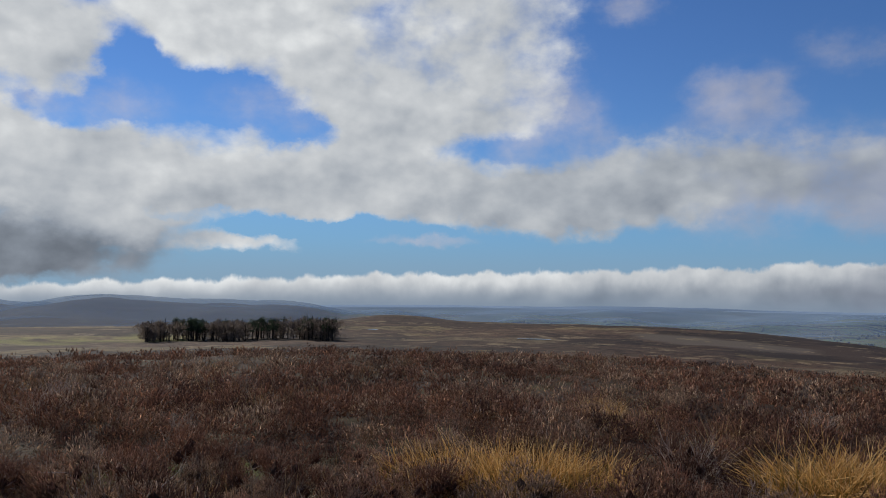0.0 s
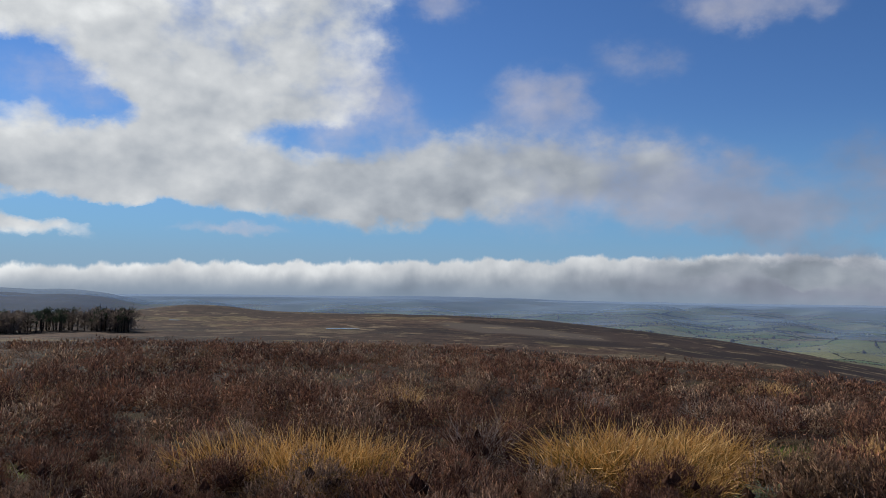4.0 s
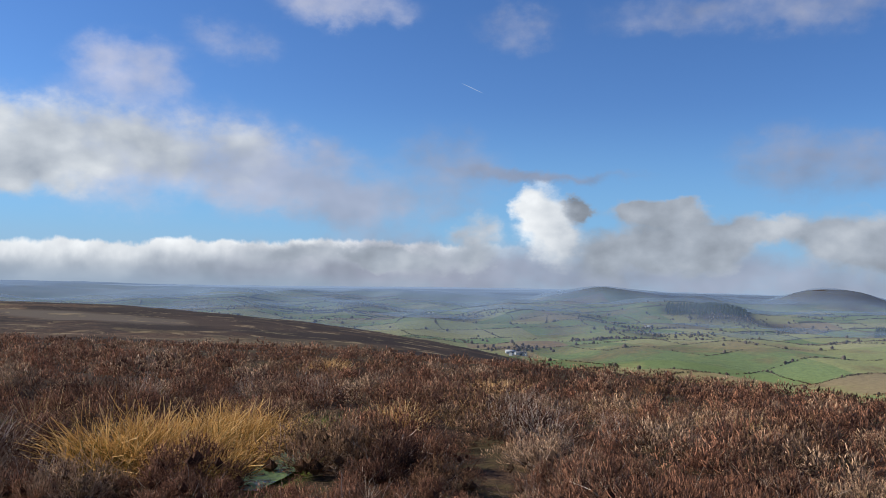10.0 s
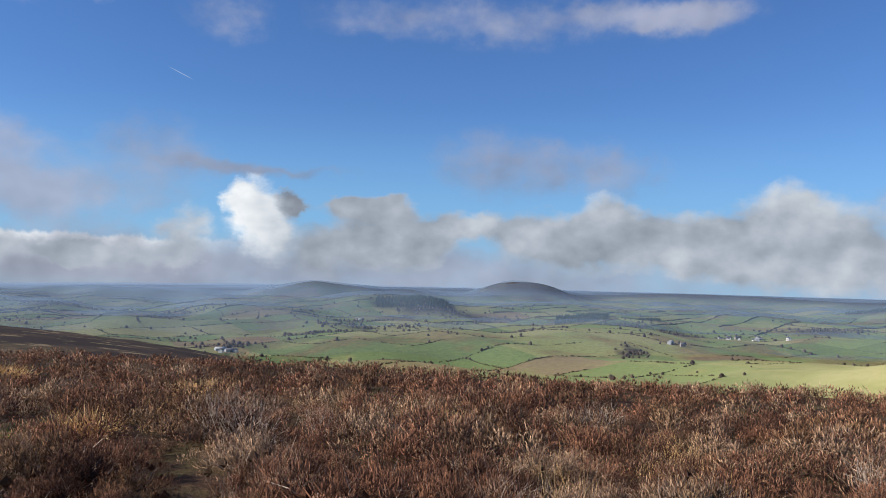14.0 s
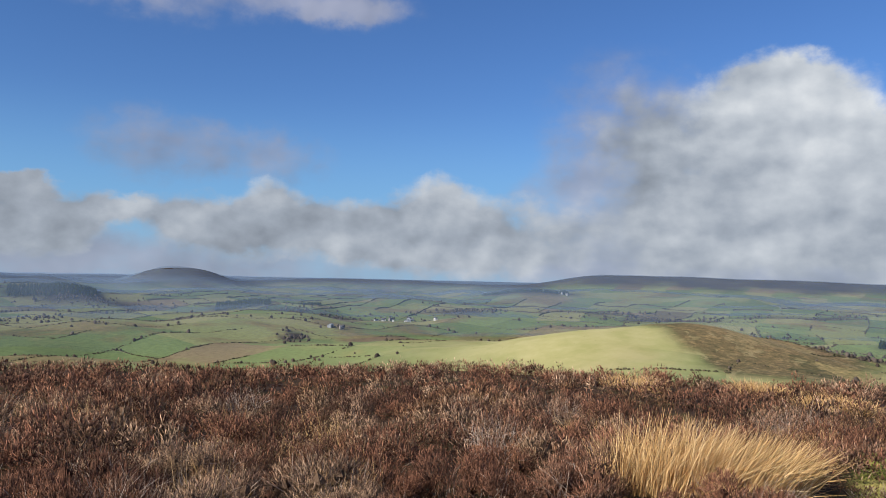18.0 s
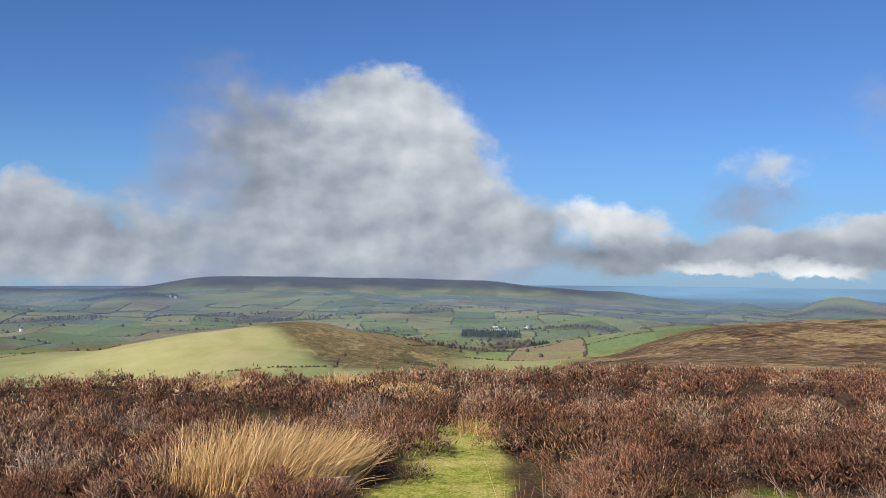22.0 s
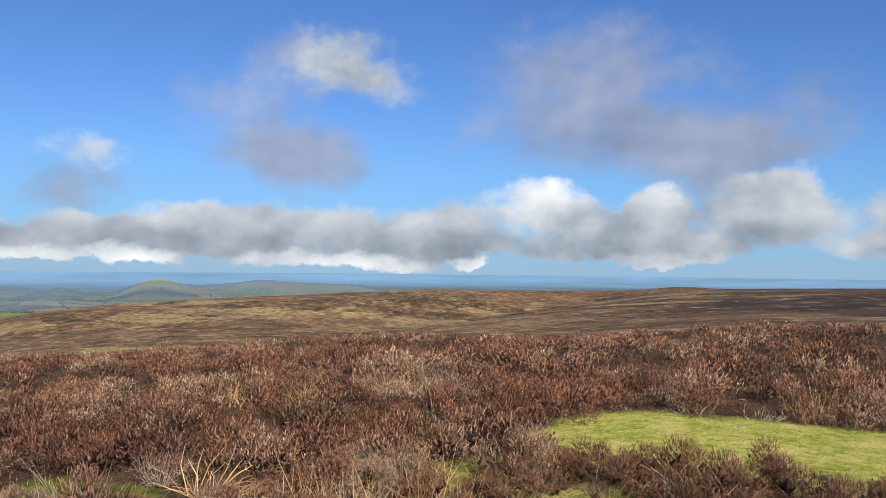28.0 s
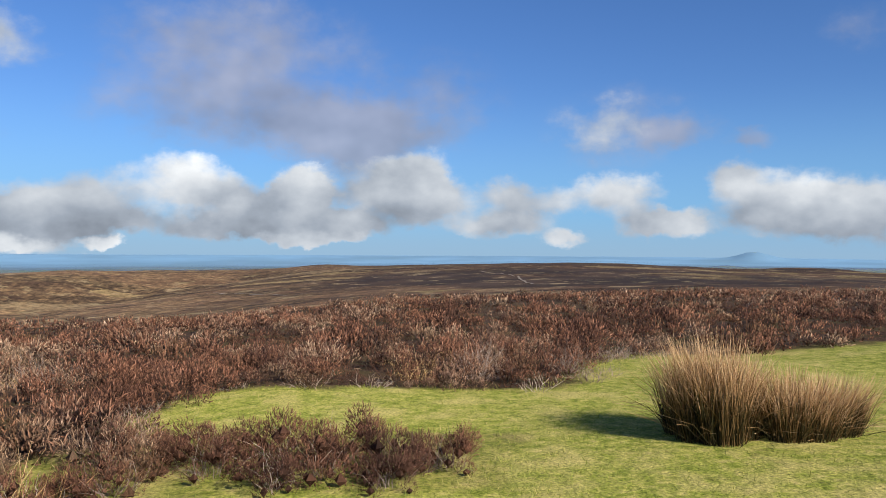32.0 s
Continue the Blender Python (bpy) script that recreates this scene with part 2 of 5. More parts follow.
ROW_CLOUDS = [
    (141.5, 2.9, 3.1, 1.2, 1.3, 0.68), (139.0, 5.2, 1.8, 1.3, 1.3, 0.47), (138.2, 3.0, 0.5, 0.6, 1.95, 0.98), (135.5, 3.2, 7.5, 1.4, 0.78, 0.58), (132.5, 3.2, 0.7, 0.5, 1.95, 0.82),
    (133.6, 3.6, 1.9, 1.4, 1.3, 0.51), (144.3, 4.8, 2.0, 1.7, 1.3, 0.47), (148.1, 4.4, 2.7, 1.8, 1.3, 0.51), (153.6, 4.0, 3.0, 1.7, 1.3, 0.54), (157.3, 4.8, 1.9, 1.4, 1.3, 0.44),
    (160.1, 3.6, 3.1, 1.9, 1.3, 0.47), (166.5, 3.5, 4.5, 1.8, 1.3, 0.68), (171.2, 4.0, 3.2, 1.7, 1.3, 0.44), (174.3, 2.4, 4.1, 1.6, 1.3, 0.62), (170.4, 10.4, 1.8, 1.0, 1.3, 0.41),
    (152.6, 3.4, 15.4, 2.4, 0.5, 0.42),
]
ROW_CLOUDS_HIGH = [
    (151.4, 4.6, 14.0, 2.2, 0.5, 0.41), (155.5, 3.6, 12.8, 1.8, 0.5, 0.4), (148.1, 2.4, 0.5, 0.5, 1.95, 0.82), (153.7, 4.4, 0.6, 0.6, 1.95, 0.86), (161.3, 1.2, 0.5, 0.4, 1.95, 0.86),
    (175.8, 3.2, 1.7, 1.0, 1.3, 0.54),
]
EAST_CLOUDS = [
    (174.5, 2.0, 4.1, 1.8, 1.3, 0.58), (180.5, 4.0, 4.2, 2.1, 1.3, 0.37), (182.5, 2.5, 5.6, 1.7, 1.3, 0.63), (183.3, 2.5, 3.5, 1.6, 1.3, 0.54), (175.3, 3.4, 1.8, 1.0, 1.3, 0.54),
    (189.4, 3.6, 3.9, 1.4, 1.3, 0.47), (188.6, 3.7, 2.1, 0.9, 1.3, 0.58), (196.4, 3.6, 3.9, 1.4, 1.3, 0.58), (193.3, 1.5, 1.2, 0.6, 1.3, 0.71), (198.8, 2.5, 1.9, 1.0, 1.3, 0.54),
    (200.6, 2.1, 1.7, 1.0, 1.3, 0.68), (204.6, 2.1, 4.9, 1.3, 1.3, 0.47), (208.8, 4.4, 3.7, 1.7, 1.3, 0.62), (207.8, 5.0, 2.3, 1.4, 1.3, 0.4), (212.0, 2.6, 2.6, 2.1, 1.3, 0.51),
    (195.6, 3.6, 9.0, 2.5, 0.62, 0.48),
]
EAST_CLOUDS_HIGH = [
    (174.6, 3.2, 0.8, 0.5, 1.95, 0.7),
]
WEST_VEILS = [
    (13.3, 2.4, 18.7, 1.2, 0.6, 0.64), (-1.3, 3.6, 2.8, 0.5, 0.7, 0.68), (6.6, 4.8, 11.8, 4.8, 0.7, 0.68), (-11.5, 4.8, 11.4, 2.4, 0.5, 0.68), (-24.3, 6.4, 11.2, 2.0, 0.5, 0.68),
    (20.6, 3.8, 12.5, 2.2, 0.8, 0.58), (27.0, 3.6, 14.6, 1.6, 0.5, 0.5), (34.1, 6.0, 18.0, 1.5, 0.8, 0.58), (32.0, 6.8, 5.6, 2.8, 0.9, 0.41), (37.1, 4.4, 3.3, 2.4, 0.7, 0.38),
    (42.5, 4.4, 6.7, 3.2, 0.7, 0.34), (50.1, 6.0, 6.8, 0.6, 0.9, 0.25), (66.6, 5.2, 7.5, 2.5, 0.8, 0.28), (73.9, 4.4, 7.1, 2.0, 0.7, 0.29), (47.3, 3.0, 16.8, 1.7, 0.6, 0.39),
    (65.9, 14.0, 17.3, 1.7, 0.6, 0.39),
]
WEST_VEILS_HIGH = [
    (77.3, 6.4, 17.7, 1.2, 0.6, 0.39), (54.4, 30.0, -0.3, 2.2, 1.1, 0.33), (20.0, 11.6, 7.0, 3.8, 1.0, 0.56),
]
TOWER_VEILS = [
    (79.5, 3.4, 16.9, 1.2, 0.5, 0.44), (99.3, 6.0, 9.8, 5.2, 0.8, 0.32), (96.3, 6.4, 3.7, 4.0, 0.8, 0.37), (108.1, 12.0, 1.7, 2.8, 0.8, 0.41), (104.0, 17.0, 0.0, 2.0, 1.1, 0.40), (134.4, 3.6, 5.1, 2.2, 0.8, 0.34),
    (144.4, 6.0, 11.2, 2.2, 0.6, 0.45), (148.8, 5.2, 8.0, 2.6, 0.7, 0.39), (149.5, 4.4, 14.3, 2.4, 0.7, 0.45), (109.3, 10.0, 7.1, 6.0, 0.5, 0.45), (148.8, 6.0, 7.7, 2.2, 0.7, 0.35),
    (169.9, 8.4, 14.1, 3.6, 0.85, 0.4), (168.0, 8.4, 9.9, 3.0, 0.8, 0.33), (177.6, 6.4, 8.4, 2.6, 0.8, 0.33), (183.5, 6.0, 10.8, 3.6, 0.5, 0.34), (180.1, 4.0, 4.4, 2.4, 0.7, 0.34),
]
EAST_VEILS = [
    (177.7, 5.2, 8.2, 2.2, 0.7, 0.34), (200.6, 3.2, 8.1, 1.3, 0.7, 0.34), (205.6, 1.4, 7.5, 0.7, 0.7, 0.34), (211.9, 2.4, 14.1, 1.6, 0.4, 0.41), (196.8, 4.8, 8.6, 3.2, 0.6, 0.41),
]
# blue gaps between the clouds
GAPS = [
    (-21.2, 2.8, 14.0, 3.8, 1.1, 0.0), (-15.7, 5.2, 12.1, 1.9, 1.1, 0.0), (-10.3, 2.8, 10.1, 1.3, 0.9, 0.0), (-25.6, 4.4, 10.7, 1.4, 0.9, 0.0), (5.5, 6.8, 9.2, 1.2, 0.6, 0.0), (-28.5, 1.6, 11.8, 1.2, 0.6, 0.0), (10.6, 2.4, 11.7, 2.8, 0.5, 0.0), (14.9, 2.4, 13.4, 2.4, 0.4, 0.0), (-8.9, 10.0, 3.6, 0.9, 0.9, 0.0), (-18.8, 4.8, 4.5, 0.5, 0.5, 0.0),
]
CLOUDS = WEST_CLOUDS + WEST_CLOUDS_HIGH + NORTH_CLOUDS + NORTH_CLOUDS_HIGH + TOWER_CLOUDS + ROW_CLOUDS + ROW_CLOUDS_HIGH + EAST_CLOUDS + EAST_CLOUDS_HIGH
VEILS = WEST_VEILS + WEST_VEILS_HIGH + TOWER_VEILS + EAST_VEILS
build_sky()

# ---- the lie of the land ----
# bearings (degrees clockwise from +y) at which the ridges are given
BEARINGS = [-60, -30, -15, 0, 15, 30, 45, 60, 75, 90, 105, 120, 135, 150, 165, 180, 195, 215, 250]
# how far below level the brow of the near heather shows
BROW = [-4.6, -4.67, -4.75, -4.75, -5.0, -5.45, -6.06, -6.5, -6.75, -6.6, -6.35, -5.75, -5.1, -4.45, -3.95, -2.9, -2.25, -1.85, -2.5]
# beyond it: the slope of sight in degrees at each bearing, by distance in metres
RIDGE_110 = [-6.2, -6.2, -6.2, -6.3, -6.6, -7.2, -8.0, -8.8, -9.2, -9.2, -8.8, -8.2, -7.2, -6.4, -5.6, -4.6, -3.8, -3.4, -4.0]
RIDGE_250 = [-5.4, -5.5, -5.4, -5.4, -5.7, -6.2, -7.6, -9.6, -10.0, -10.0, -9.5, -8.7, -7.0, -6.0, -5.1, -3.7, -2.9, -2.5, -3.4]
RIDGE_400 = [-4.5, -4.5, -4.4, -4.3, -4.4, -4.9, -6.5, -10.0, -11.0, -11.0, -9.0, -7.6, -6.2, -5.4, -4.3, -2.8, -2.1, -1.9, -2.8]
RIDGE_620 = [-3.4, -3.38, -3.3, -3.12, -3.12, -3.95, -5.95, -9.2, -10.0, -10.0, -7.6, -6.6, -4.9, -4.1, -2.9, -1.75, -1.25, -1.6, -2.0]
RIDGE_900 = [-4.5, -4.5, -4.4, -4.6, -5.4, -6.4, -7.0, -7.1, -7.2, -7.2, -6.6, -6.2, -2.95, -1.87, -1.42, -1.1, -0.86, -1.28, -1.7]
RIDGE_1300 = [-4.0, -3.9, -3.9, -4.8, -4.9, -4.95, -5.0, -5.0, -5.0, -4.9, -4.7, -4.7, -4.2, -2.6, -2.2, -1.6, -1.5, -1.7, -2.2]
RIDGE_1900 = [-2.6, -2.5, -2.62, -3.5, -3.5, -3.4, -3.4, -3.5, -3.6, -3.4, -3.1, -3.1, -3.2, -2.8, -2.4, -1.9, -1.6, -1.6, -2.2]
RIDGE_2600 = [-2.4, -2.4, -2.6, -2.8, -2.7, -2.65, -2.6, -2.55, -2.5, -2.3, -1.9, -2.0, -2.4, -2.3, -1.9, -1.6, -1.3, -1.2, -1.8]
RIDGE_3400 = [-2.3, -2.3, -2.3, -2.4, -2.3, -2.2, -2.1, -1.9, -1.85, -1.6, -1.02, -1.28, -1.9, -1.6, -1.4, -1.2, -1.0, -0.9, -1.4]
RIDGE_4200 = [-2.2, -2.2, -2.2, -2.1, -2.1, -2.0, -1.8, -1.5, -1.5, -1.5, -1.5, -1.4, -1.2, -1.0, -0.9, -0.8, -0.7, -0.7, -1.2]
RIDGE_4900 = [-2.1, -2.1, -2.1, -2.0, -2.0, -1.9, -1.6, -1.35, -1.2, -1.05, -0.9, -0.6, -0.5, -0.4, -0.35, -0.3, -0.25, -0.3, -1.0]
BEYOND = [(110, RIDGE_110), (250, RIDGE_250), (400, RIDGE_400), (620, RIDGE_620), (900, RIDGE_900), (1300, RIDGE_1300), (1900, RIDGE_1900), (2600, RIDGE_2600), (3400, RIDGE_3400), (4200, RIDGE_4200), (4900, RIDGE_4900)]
# single hills: bearing, distance, half width across and along in metres, rise in metres
WEST_HILLS = [
    (-3.4, 640, 30, 60, 5.2), (-20, 2000, 330, 200, 22.0), (-24, 1950, 60, 100, 5.0), (-12, 1950, 150, 200, 4.0),
    (53.6, 2650, 115, 140, 54.0), (59, 2700, 170, 140, 36.0), (60.5, 2100, 170, 130, 42.0), (66.3, 3000, 85, 150, 40.0), (69.3, 3000, 110, 150, 62.0),
    (75, 1500, 160, 140, 18.0), (66, 1250, 140, 90, 14.0), (72, 2300, 200, 160, 24.0), (38, 3000, 260, 180, 14.0), (14, 3600, 500, 250, 20.0), (50, 1700, 150, 120, 12.0),
]
SOUTH_HILLS = [
    (79, 3300, 330, 160, 38.0), (88, 3350, 220, 160, 14.0), (97, 3450, 170, 170, 50.0), (103, 3450, 190, 170, 38.0), (111, 3450, 230, 170, 46.0), (117.5, 3450, 150, 170, 38.0), (126, 3400, 120, 150, 34.0), (122, 3400, 100, 150, 20.0),
    (101.5, 900, 105, 150, 29.0), (109, 960, 80, 120, 22.0), (91, 860, 110, 130, 24.0), (82, 840, 100, 120, 8.0),
    (84, 2000, 220, 160, 20.0), (112, 1900, 200, 150, 26.0), (98, 2500, 260, 190, 24.0), (91.5, 2300, 110, 120, 16.0), (106, 2350, 130, 120, 16.0),
]
EAST_HILLS = [
    (134, 2700, 60, 120, 26.0), (139.6, 2700, 80, 130, 72.0), (146, 2750, 130, 130, 62.0), (152, 2800, 120, 130, 42.0), (128.5, 1250, 130, 140, 20.0), (124, 1700, 150, 150, 22.0), (131, 880, 40, 90, 4.0),
    (159, 960, 50, 110, 3.0), (176, 1000, 28, 70, 5.0), (190, 950, 110, 120, 3.0), (209, 1050, 55, 120, 7.0), (205.5, 4700, 70, 120, 46.0), (181.5, 1050, 22, 60, 2.0), (157, 690, 55, 70, -12.0), (164, 760, 45, 70, -12.0), (170, 800, 45, 60, -7.0),
]
HILLS = WEST_HILLS + SOUTH_HILLS + EAST_HILLS


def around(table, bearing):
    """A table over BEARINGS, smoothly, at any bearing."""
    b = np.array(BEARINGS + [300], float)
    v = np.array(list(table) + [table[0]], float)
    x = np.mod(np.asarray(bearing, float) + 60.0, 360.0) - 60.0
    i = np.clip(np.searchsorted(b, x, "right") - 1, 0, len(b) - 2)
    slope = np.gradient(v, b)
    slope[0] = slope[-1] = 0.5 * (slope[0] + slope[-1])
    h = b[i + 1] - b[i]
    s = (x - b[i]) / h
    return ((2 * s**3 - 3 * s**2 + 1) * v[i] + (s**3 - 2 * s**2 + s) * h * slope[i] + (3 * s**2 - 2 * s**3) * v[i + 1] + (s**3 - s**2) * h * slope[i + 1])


def wave(x, y, size, seed):
    """Cheap smooth relief between about -1 and 1."""
    rng = np.random.RandomState(seed)
    total = 0.0
    for k in range(7):
        a, p = rng.uniform(0, 2 * math.pi, 2)
        f = 2 * math.pi / (size * rng.uniform(0.6, 1.7))
        total = total + np.sin((x * math.cos(a) + y * math.sin(a)) * f + p + 0.8 * np.sin((x * math.sin(a) - y * math.cos(a)) * f * 0.7 + a))
    return total / 4.0


def ease(x, lo, hi):
    s = np.clip((x - lo) / (hi - lo), 0.0, 1.0)
    return s * s * (3 - 2 * s)


def land(x, y):
    """The height of the ground, in metres, at x, y."""
    x, y = np.asarray(x, float), np.asarray(y, float)
    r = np.maximum(np.hypot(x, y), 0.01)
    az = np.degrees(np.arctan2(x, y))
    fall = 0.0279 * np.cos(np.radians(az - 51.0))
    brow = np.tan(np.radians(-around(BROW, az)))
    bend = ((brow - fall) / 2.0) ** 2 / 1.04
    near = -fall * r - bend * r**2 + 0.10 * wave(x, y, 5.0, 3) * ease(r, 3.0, 9.0) * 0.8 + 0.12 * wave(x, y, 16.0, 4) * ease(r, 6.0, 20.0)
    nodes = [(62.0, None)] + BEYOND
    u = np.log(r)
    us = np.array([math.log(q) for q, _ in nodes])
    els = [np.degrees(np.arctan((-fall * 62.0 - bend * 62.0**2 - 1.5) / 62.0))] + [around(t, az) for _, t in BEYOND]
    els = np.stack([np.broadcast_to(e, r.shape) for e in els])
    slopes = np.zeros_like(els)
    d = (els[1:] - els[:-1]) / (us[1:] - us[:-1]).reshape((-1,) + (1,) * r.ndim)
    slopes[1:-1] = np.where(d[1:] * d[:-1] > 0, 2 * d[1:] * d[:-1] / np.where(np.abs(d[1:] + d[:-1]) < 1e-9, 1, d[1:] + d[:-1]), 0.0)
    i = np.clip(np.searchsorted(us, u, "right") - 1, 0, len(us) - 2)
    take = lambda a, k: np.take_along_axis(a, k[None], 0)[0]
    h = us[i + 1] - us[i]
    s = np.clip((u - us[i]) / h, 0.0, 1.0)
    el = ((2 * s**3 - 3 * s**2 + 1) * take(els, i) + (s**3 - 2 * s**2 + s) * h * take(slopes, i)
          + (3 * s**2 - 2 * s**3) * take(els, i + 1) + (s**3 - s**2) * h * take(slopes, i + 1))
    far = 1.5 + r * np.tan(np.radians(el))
    for b, q, across, along, rise in HILLS:
        cx, cy = q * math.sin(radians(b)), q * math.cos(radians(b))
        ux, uy = math.sin(radians(b)), math.cos(radians(b))
        a, c = (x - cx) * ux + (y - cy) * uy, (x - cx) * uy - (y - cy) * ux
        far = far + rise * np.exp(-0.5 * ((a / along) ** 2 + (c / across) ** 2))
    far = far + 0.5 * wave(x, y, 40.0, 5) * ease(r, 70, 200) + (1.0 * ease(r, 300, 700) + 7.5 * (1 - moorland(x, y)) * (1 - ease(r, 3000, 3400))) * wave(x, y, 260.0, 6) + 14.0 * wave(x, y, 620.0, 8) * ease(r, 1000, 1700) * (1 - ease(r, 2700, 3400)) * (1 - moorland(x, y))
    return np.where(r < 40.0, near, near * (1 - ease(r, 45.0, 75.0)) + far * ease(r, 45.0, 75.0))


def at(az, r, up=0.0):
    x, y = r * math.sin(radians(az)), r * math.cos(radians(az))
    return Vector((x, y, float(land(np.array([x]), np.array([y]))[0]) + up))


def strip(x, y, points, width):
    """Closeness (1 inside, 0 outside) to a bent line with a half width."""
    best = np.full(np.shape(x), 1e9)
    for (ax, ay), (bx, by) in zip(points, points[1:]):
        s = np.clip(((x - ax) * (bx - ax) + (y - ay) * (by - ay)) / ((bx - ax) ** 2 + (by - ay) ** 2), 0, 1)
        best = np.minimum(best, np.hypot(x - ax - s * (bx - ax), y - ay - s * (by - ay)))
    return 1.0 - ease(best + 0.12 * wave(x, y, 1.1, 11), width * 0.75, width * 1.25)


def trodden(x, y, spare=0.0):
    """The narrow green path winding off between the heather."""
    far = strip(x, y, [(6.9, -3.72), (7.5, -4.05), (8.4, -4.5), (9.3, -4.85), (9.9, -5.35)], 0.21 + spare)
    return np.maximum(strip(x, y, [(0.0, 0.0), (4.6, -2.4), (6.4, -3.4)], 0.50), np.maximum(strip(x, y, [(6.4, -3.4), (7.0, -3.78)], 0.34 + spare * 0.5), far))


def turf(x, y):
    """Where close green turf grows instead of heather."""
    lawn = np.maximum(strip(x, y, [(-3.5, -4.6), (-4.1, -7.2), (-9.0, -8.6)], 2.85), strip(x, y, [(1.25, -8.6), (-1.0, -8.6), (-4.0, -8.7)], 1.0))
    lawn = np.maximum(lawn, strip(x, y, [(-4.9, -9.6), (-8.4, -9.9)], 2.5))
    lawn = np.maximum(lawn, strip(x, y, [(-1.0, -5.0), (1.0, -5.1)], 0.8))
    feet = strip(x, y, [(0.0, 0.0), (0.1, -1.3)], 2.6)
    return np.maximum(np.maximum(trodden(x, y), lawn), feet)


def bog(x, y):
    """Where bright bog moss and standing water lie."""
    wet = strip(x, y, [(3.3, 4.9), (3.9, 5.45), (4.95, 6.4), (5.85, 7.6)], 0.27)
    moss = np.maximum(strip(x, y, [(-3.1, 6.7), (-2.5, 6.7)], 0.3), strip(x, y, [(5.1, -5.5), (4.6, -5.6)], 0.3))
    return np.maximum(wet, np.maximum(moss, strip(x, y, [(-1.8, 7.0), (-1.5, 7.0)], 0.2)))


def moorland(x, y):
    """1 on the open moor, 0 in the enclosed valley."""
    r = np.hypot(x, y)
    az = np.mod(np.degrees(np.arctan2(x, y)) + 60, 360) - 60
    edge = np.interp(az, [-60, -18, -8, 0, 10, 20, 45, 52, 60, 100, 112, 118, 124, 133, 142, 150, 215, 250], [1050, 1050, 1000, 800, 760, 760, 735, 520, 330, 330, 400, 520, 800, 1150, 1200, 1500, 2400, 2000])
    return 1.0 - ease(r + 40 * wave(x, y, 120.0, 12), edge * 0.93, edge * 1.04)

# bearing, distance, half spread across and along in metres, trees
WOODS = [
    (48, 1180, 26, 12, 50), (51, 1900, 60, 30, 120), (60, 1700, 70, 26, 150), (63, 1900, 90, 30, 170), (66, 1400, 40, 14, 60), (76, 1180, 14, 40, 40), (79, 1700, 60, 25, 110), (112, 1150, 34, 40, 150), (115, 1020, 30, 30, 140),
    (119, 1250, 40, 25, 120), (107, 1500, 70, 26, 130), (102, 1750, 90, 30, 150), (97, 1900, 60, 20, 90), (122, 1500, 80, 30, 150), (110, 1900, 110, 30, 140),
]
WOODS += [(88, 1800, 60, 20, 110), (38, 2100, 90, 30, 140), (44, 1800, 50, 20, 100), (32, 1900, 90, 24, 110), (139, 2500, 130, 20, 90), (146, 2620, 60, 20, 60), (70, 1700, 60, 20, 110), (64.5, 2250, 90, 30, 160), (57, 1500, 50, 14, 80), (54, 1350, 40, 10, 50), (93, 1150, 40, 12, 60), (128, 1450, 50, 20, 80), (75, 1750, 50, 25, 110)]
# The stand at 60.5 is added to darken its hill like cloud shadow.
FIR_WOODS = [(117, 1330, 48, 22, 260), (72.5, 1850, 60, 45, 380), (76.5, 1950, 45, 30, 200), (92.3, 2420, 125, 85, 900), (60.5, 1980, 90, 55, 700), (120.5, 1250, 14, 30, 70), (107, 2500, 80, 40, 260)]
FARMS = [(47.8, 1120, 2, 2, 16), (41.5, 2050, 2, 1, 30), (36.0, 2250, 2, 1, 25), (83.0, 1650, 8, 4, 42), (79.0, 1290, 1, 1, 12), (85.8, 1560, 1, 0, 5), (99.3, 1420, 1, 1, 14), (109.5, 2150, 1, 1, 20), (117.0, 1620, 4, 2, 36), (119.3, 1600, 2, 1, 16), (95.0, 2350, 2, 1, 20), (56.5, 1750, 2, 1, 22), (33.0, 1950, 1, 1, 14)]

# ---- materials ----
def material(name, build):
    mat = bpy.data.materials.new(name)
    mat.use_nodes = True
    n = Nodes(mat.node_tree)
    n.put("ShaderNodeOutputMaterial", [build(n)])
    return mat


def surface(n, colour, rough=0.85, bump=None, strength=0.4, distance=0.02, spec=0.25, metal=0.0):
    ins = {"Base Color": colour if isinstance(colour, bpy.types.NodeSocket) else (*colour, 1.0), "Roughness": rough, "Specular IOR Level": spec, "Metallic": metal}
    if bump is not None:
        ins["Normal"] = n.put("ShaderNodeBump", {"Strength": strength, "Distance": distance, "Height": bump})
    return n.put("ShaderNodeBsdfPrincipled", ins)


# the rows of fields in the valley: turn, size and bends
FIELD_COS, FIELD_SIN = math.cos(radians(-28.0)), math.sin(radians(-28.0))
FIELD_W, FIELD_H = 150.0, 92.0
FIELD_BEND_U = [(34.0, 0.0062, 0.4), (15.0, 0.017, 2.0)]
FIELD_BEND_V = [(42.0, 0.0051, 1.1), (13.0, 0.0143, 0.3)]


def field_place(u, v):
    """From the rows of fields back to x, y."""
    fy = v - sum(a * np.sin(u * f + p) for a, f, p in FIELD_BEND_V)
    fx = u - sum(a * np.sin(fy * f + p) for a, f, p in FIELD_BEND_U)
    return fx * FIELD_COS - fy * FIELD_SIN, fx * FIELD_SIN + fy * FIELD_COS


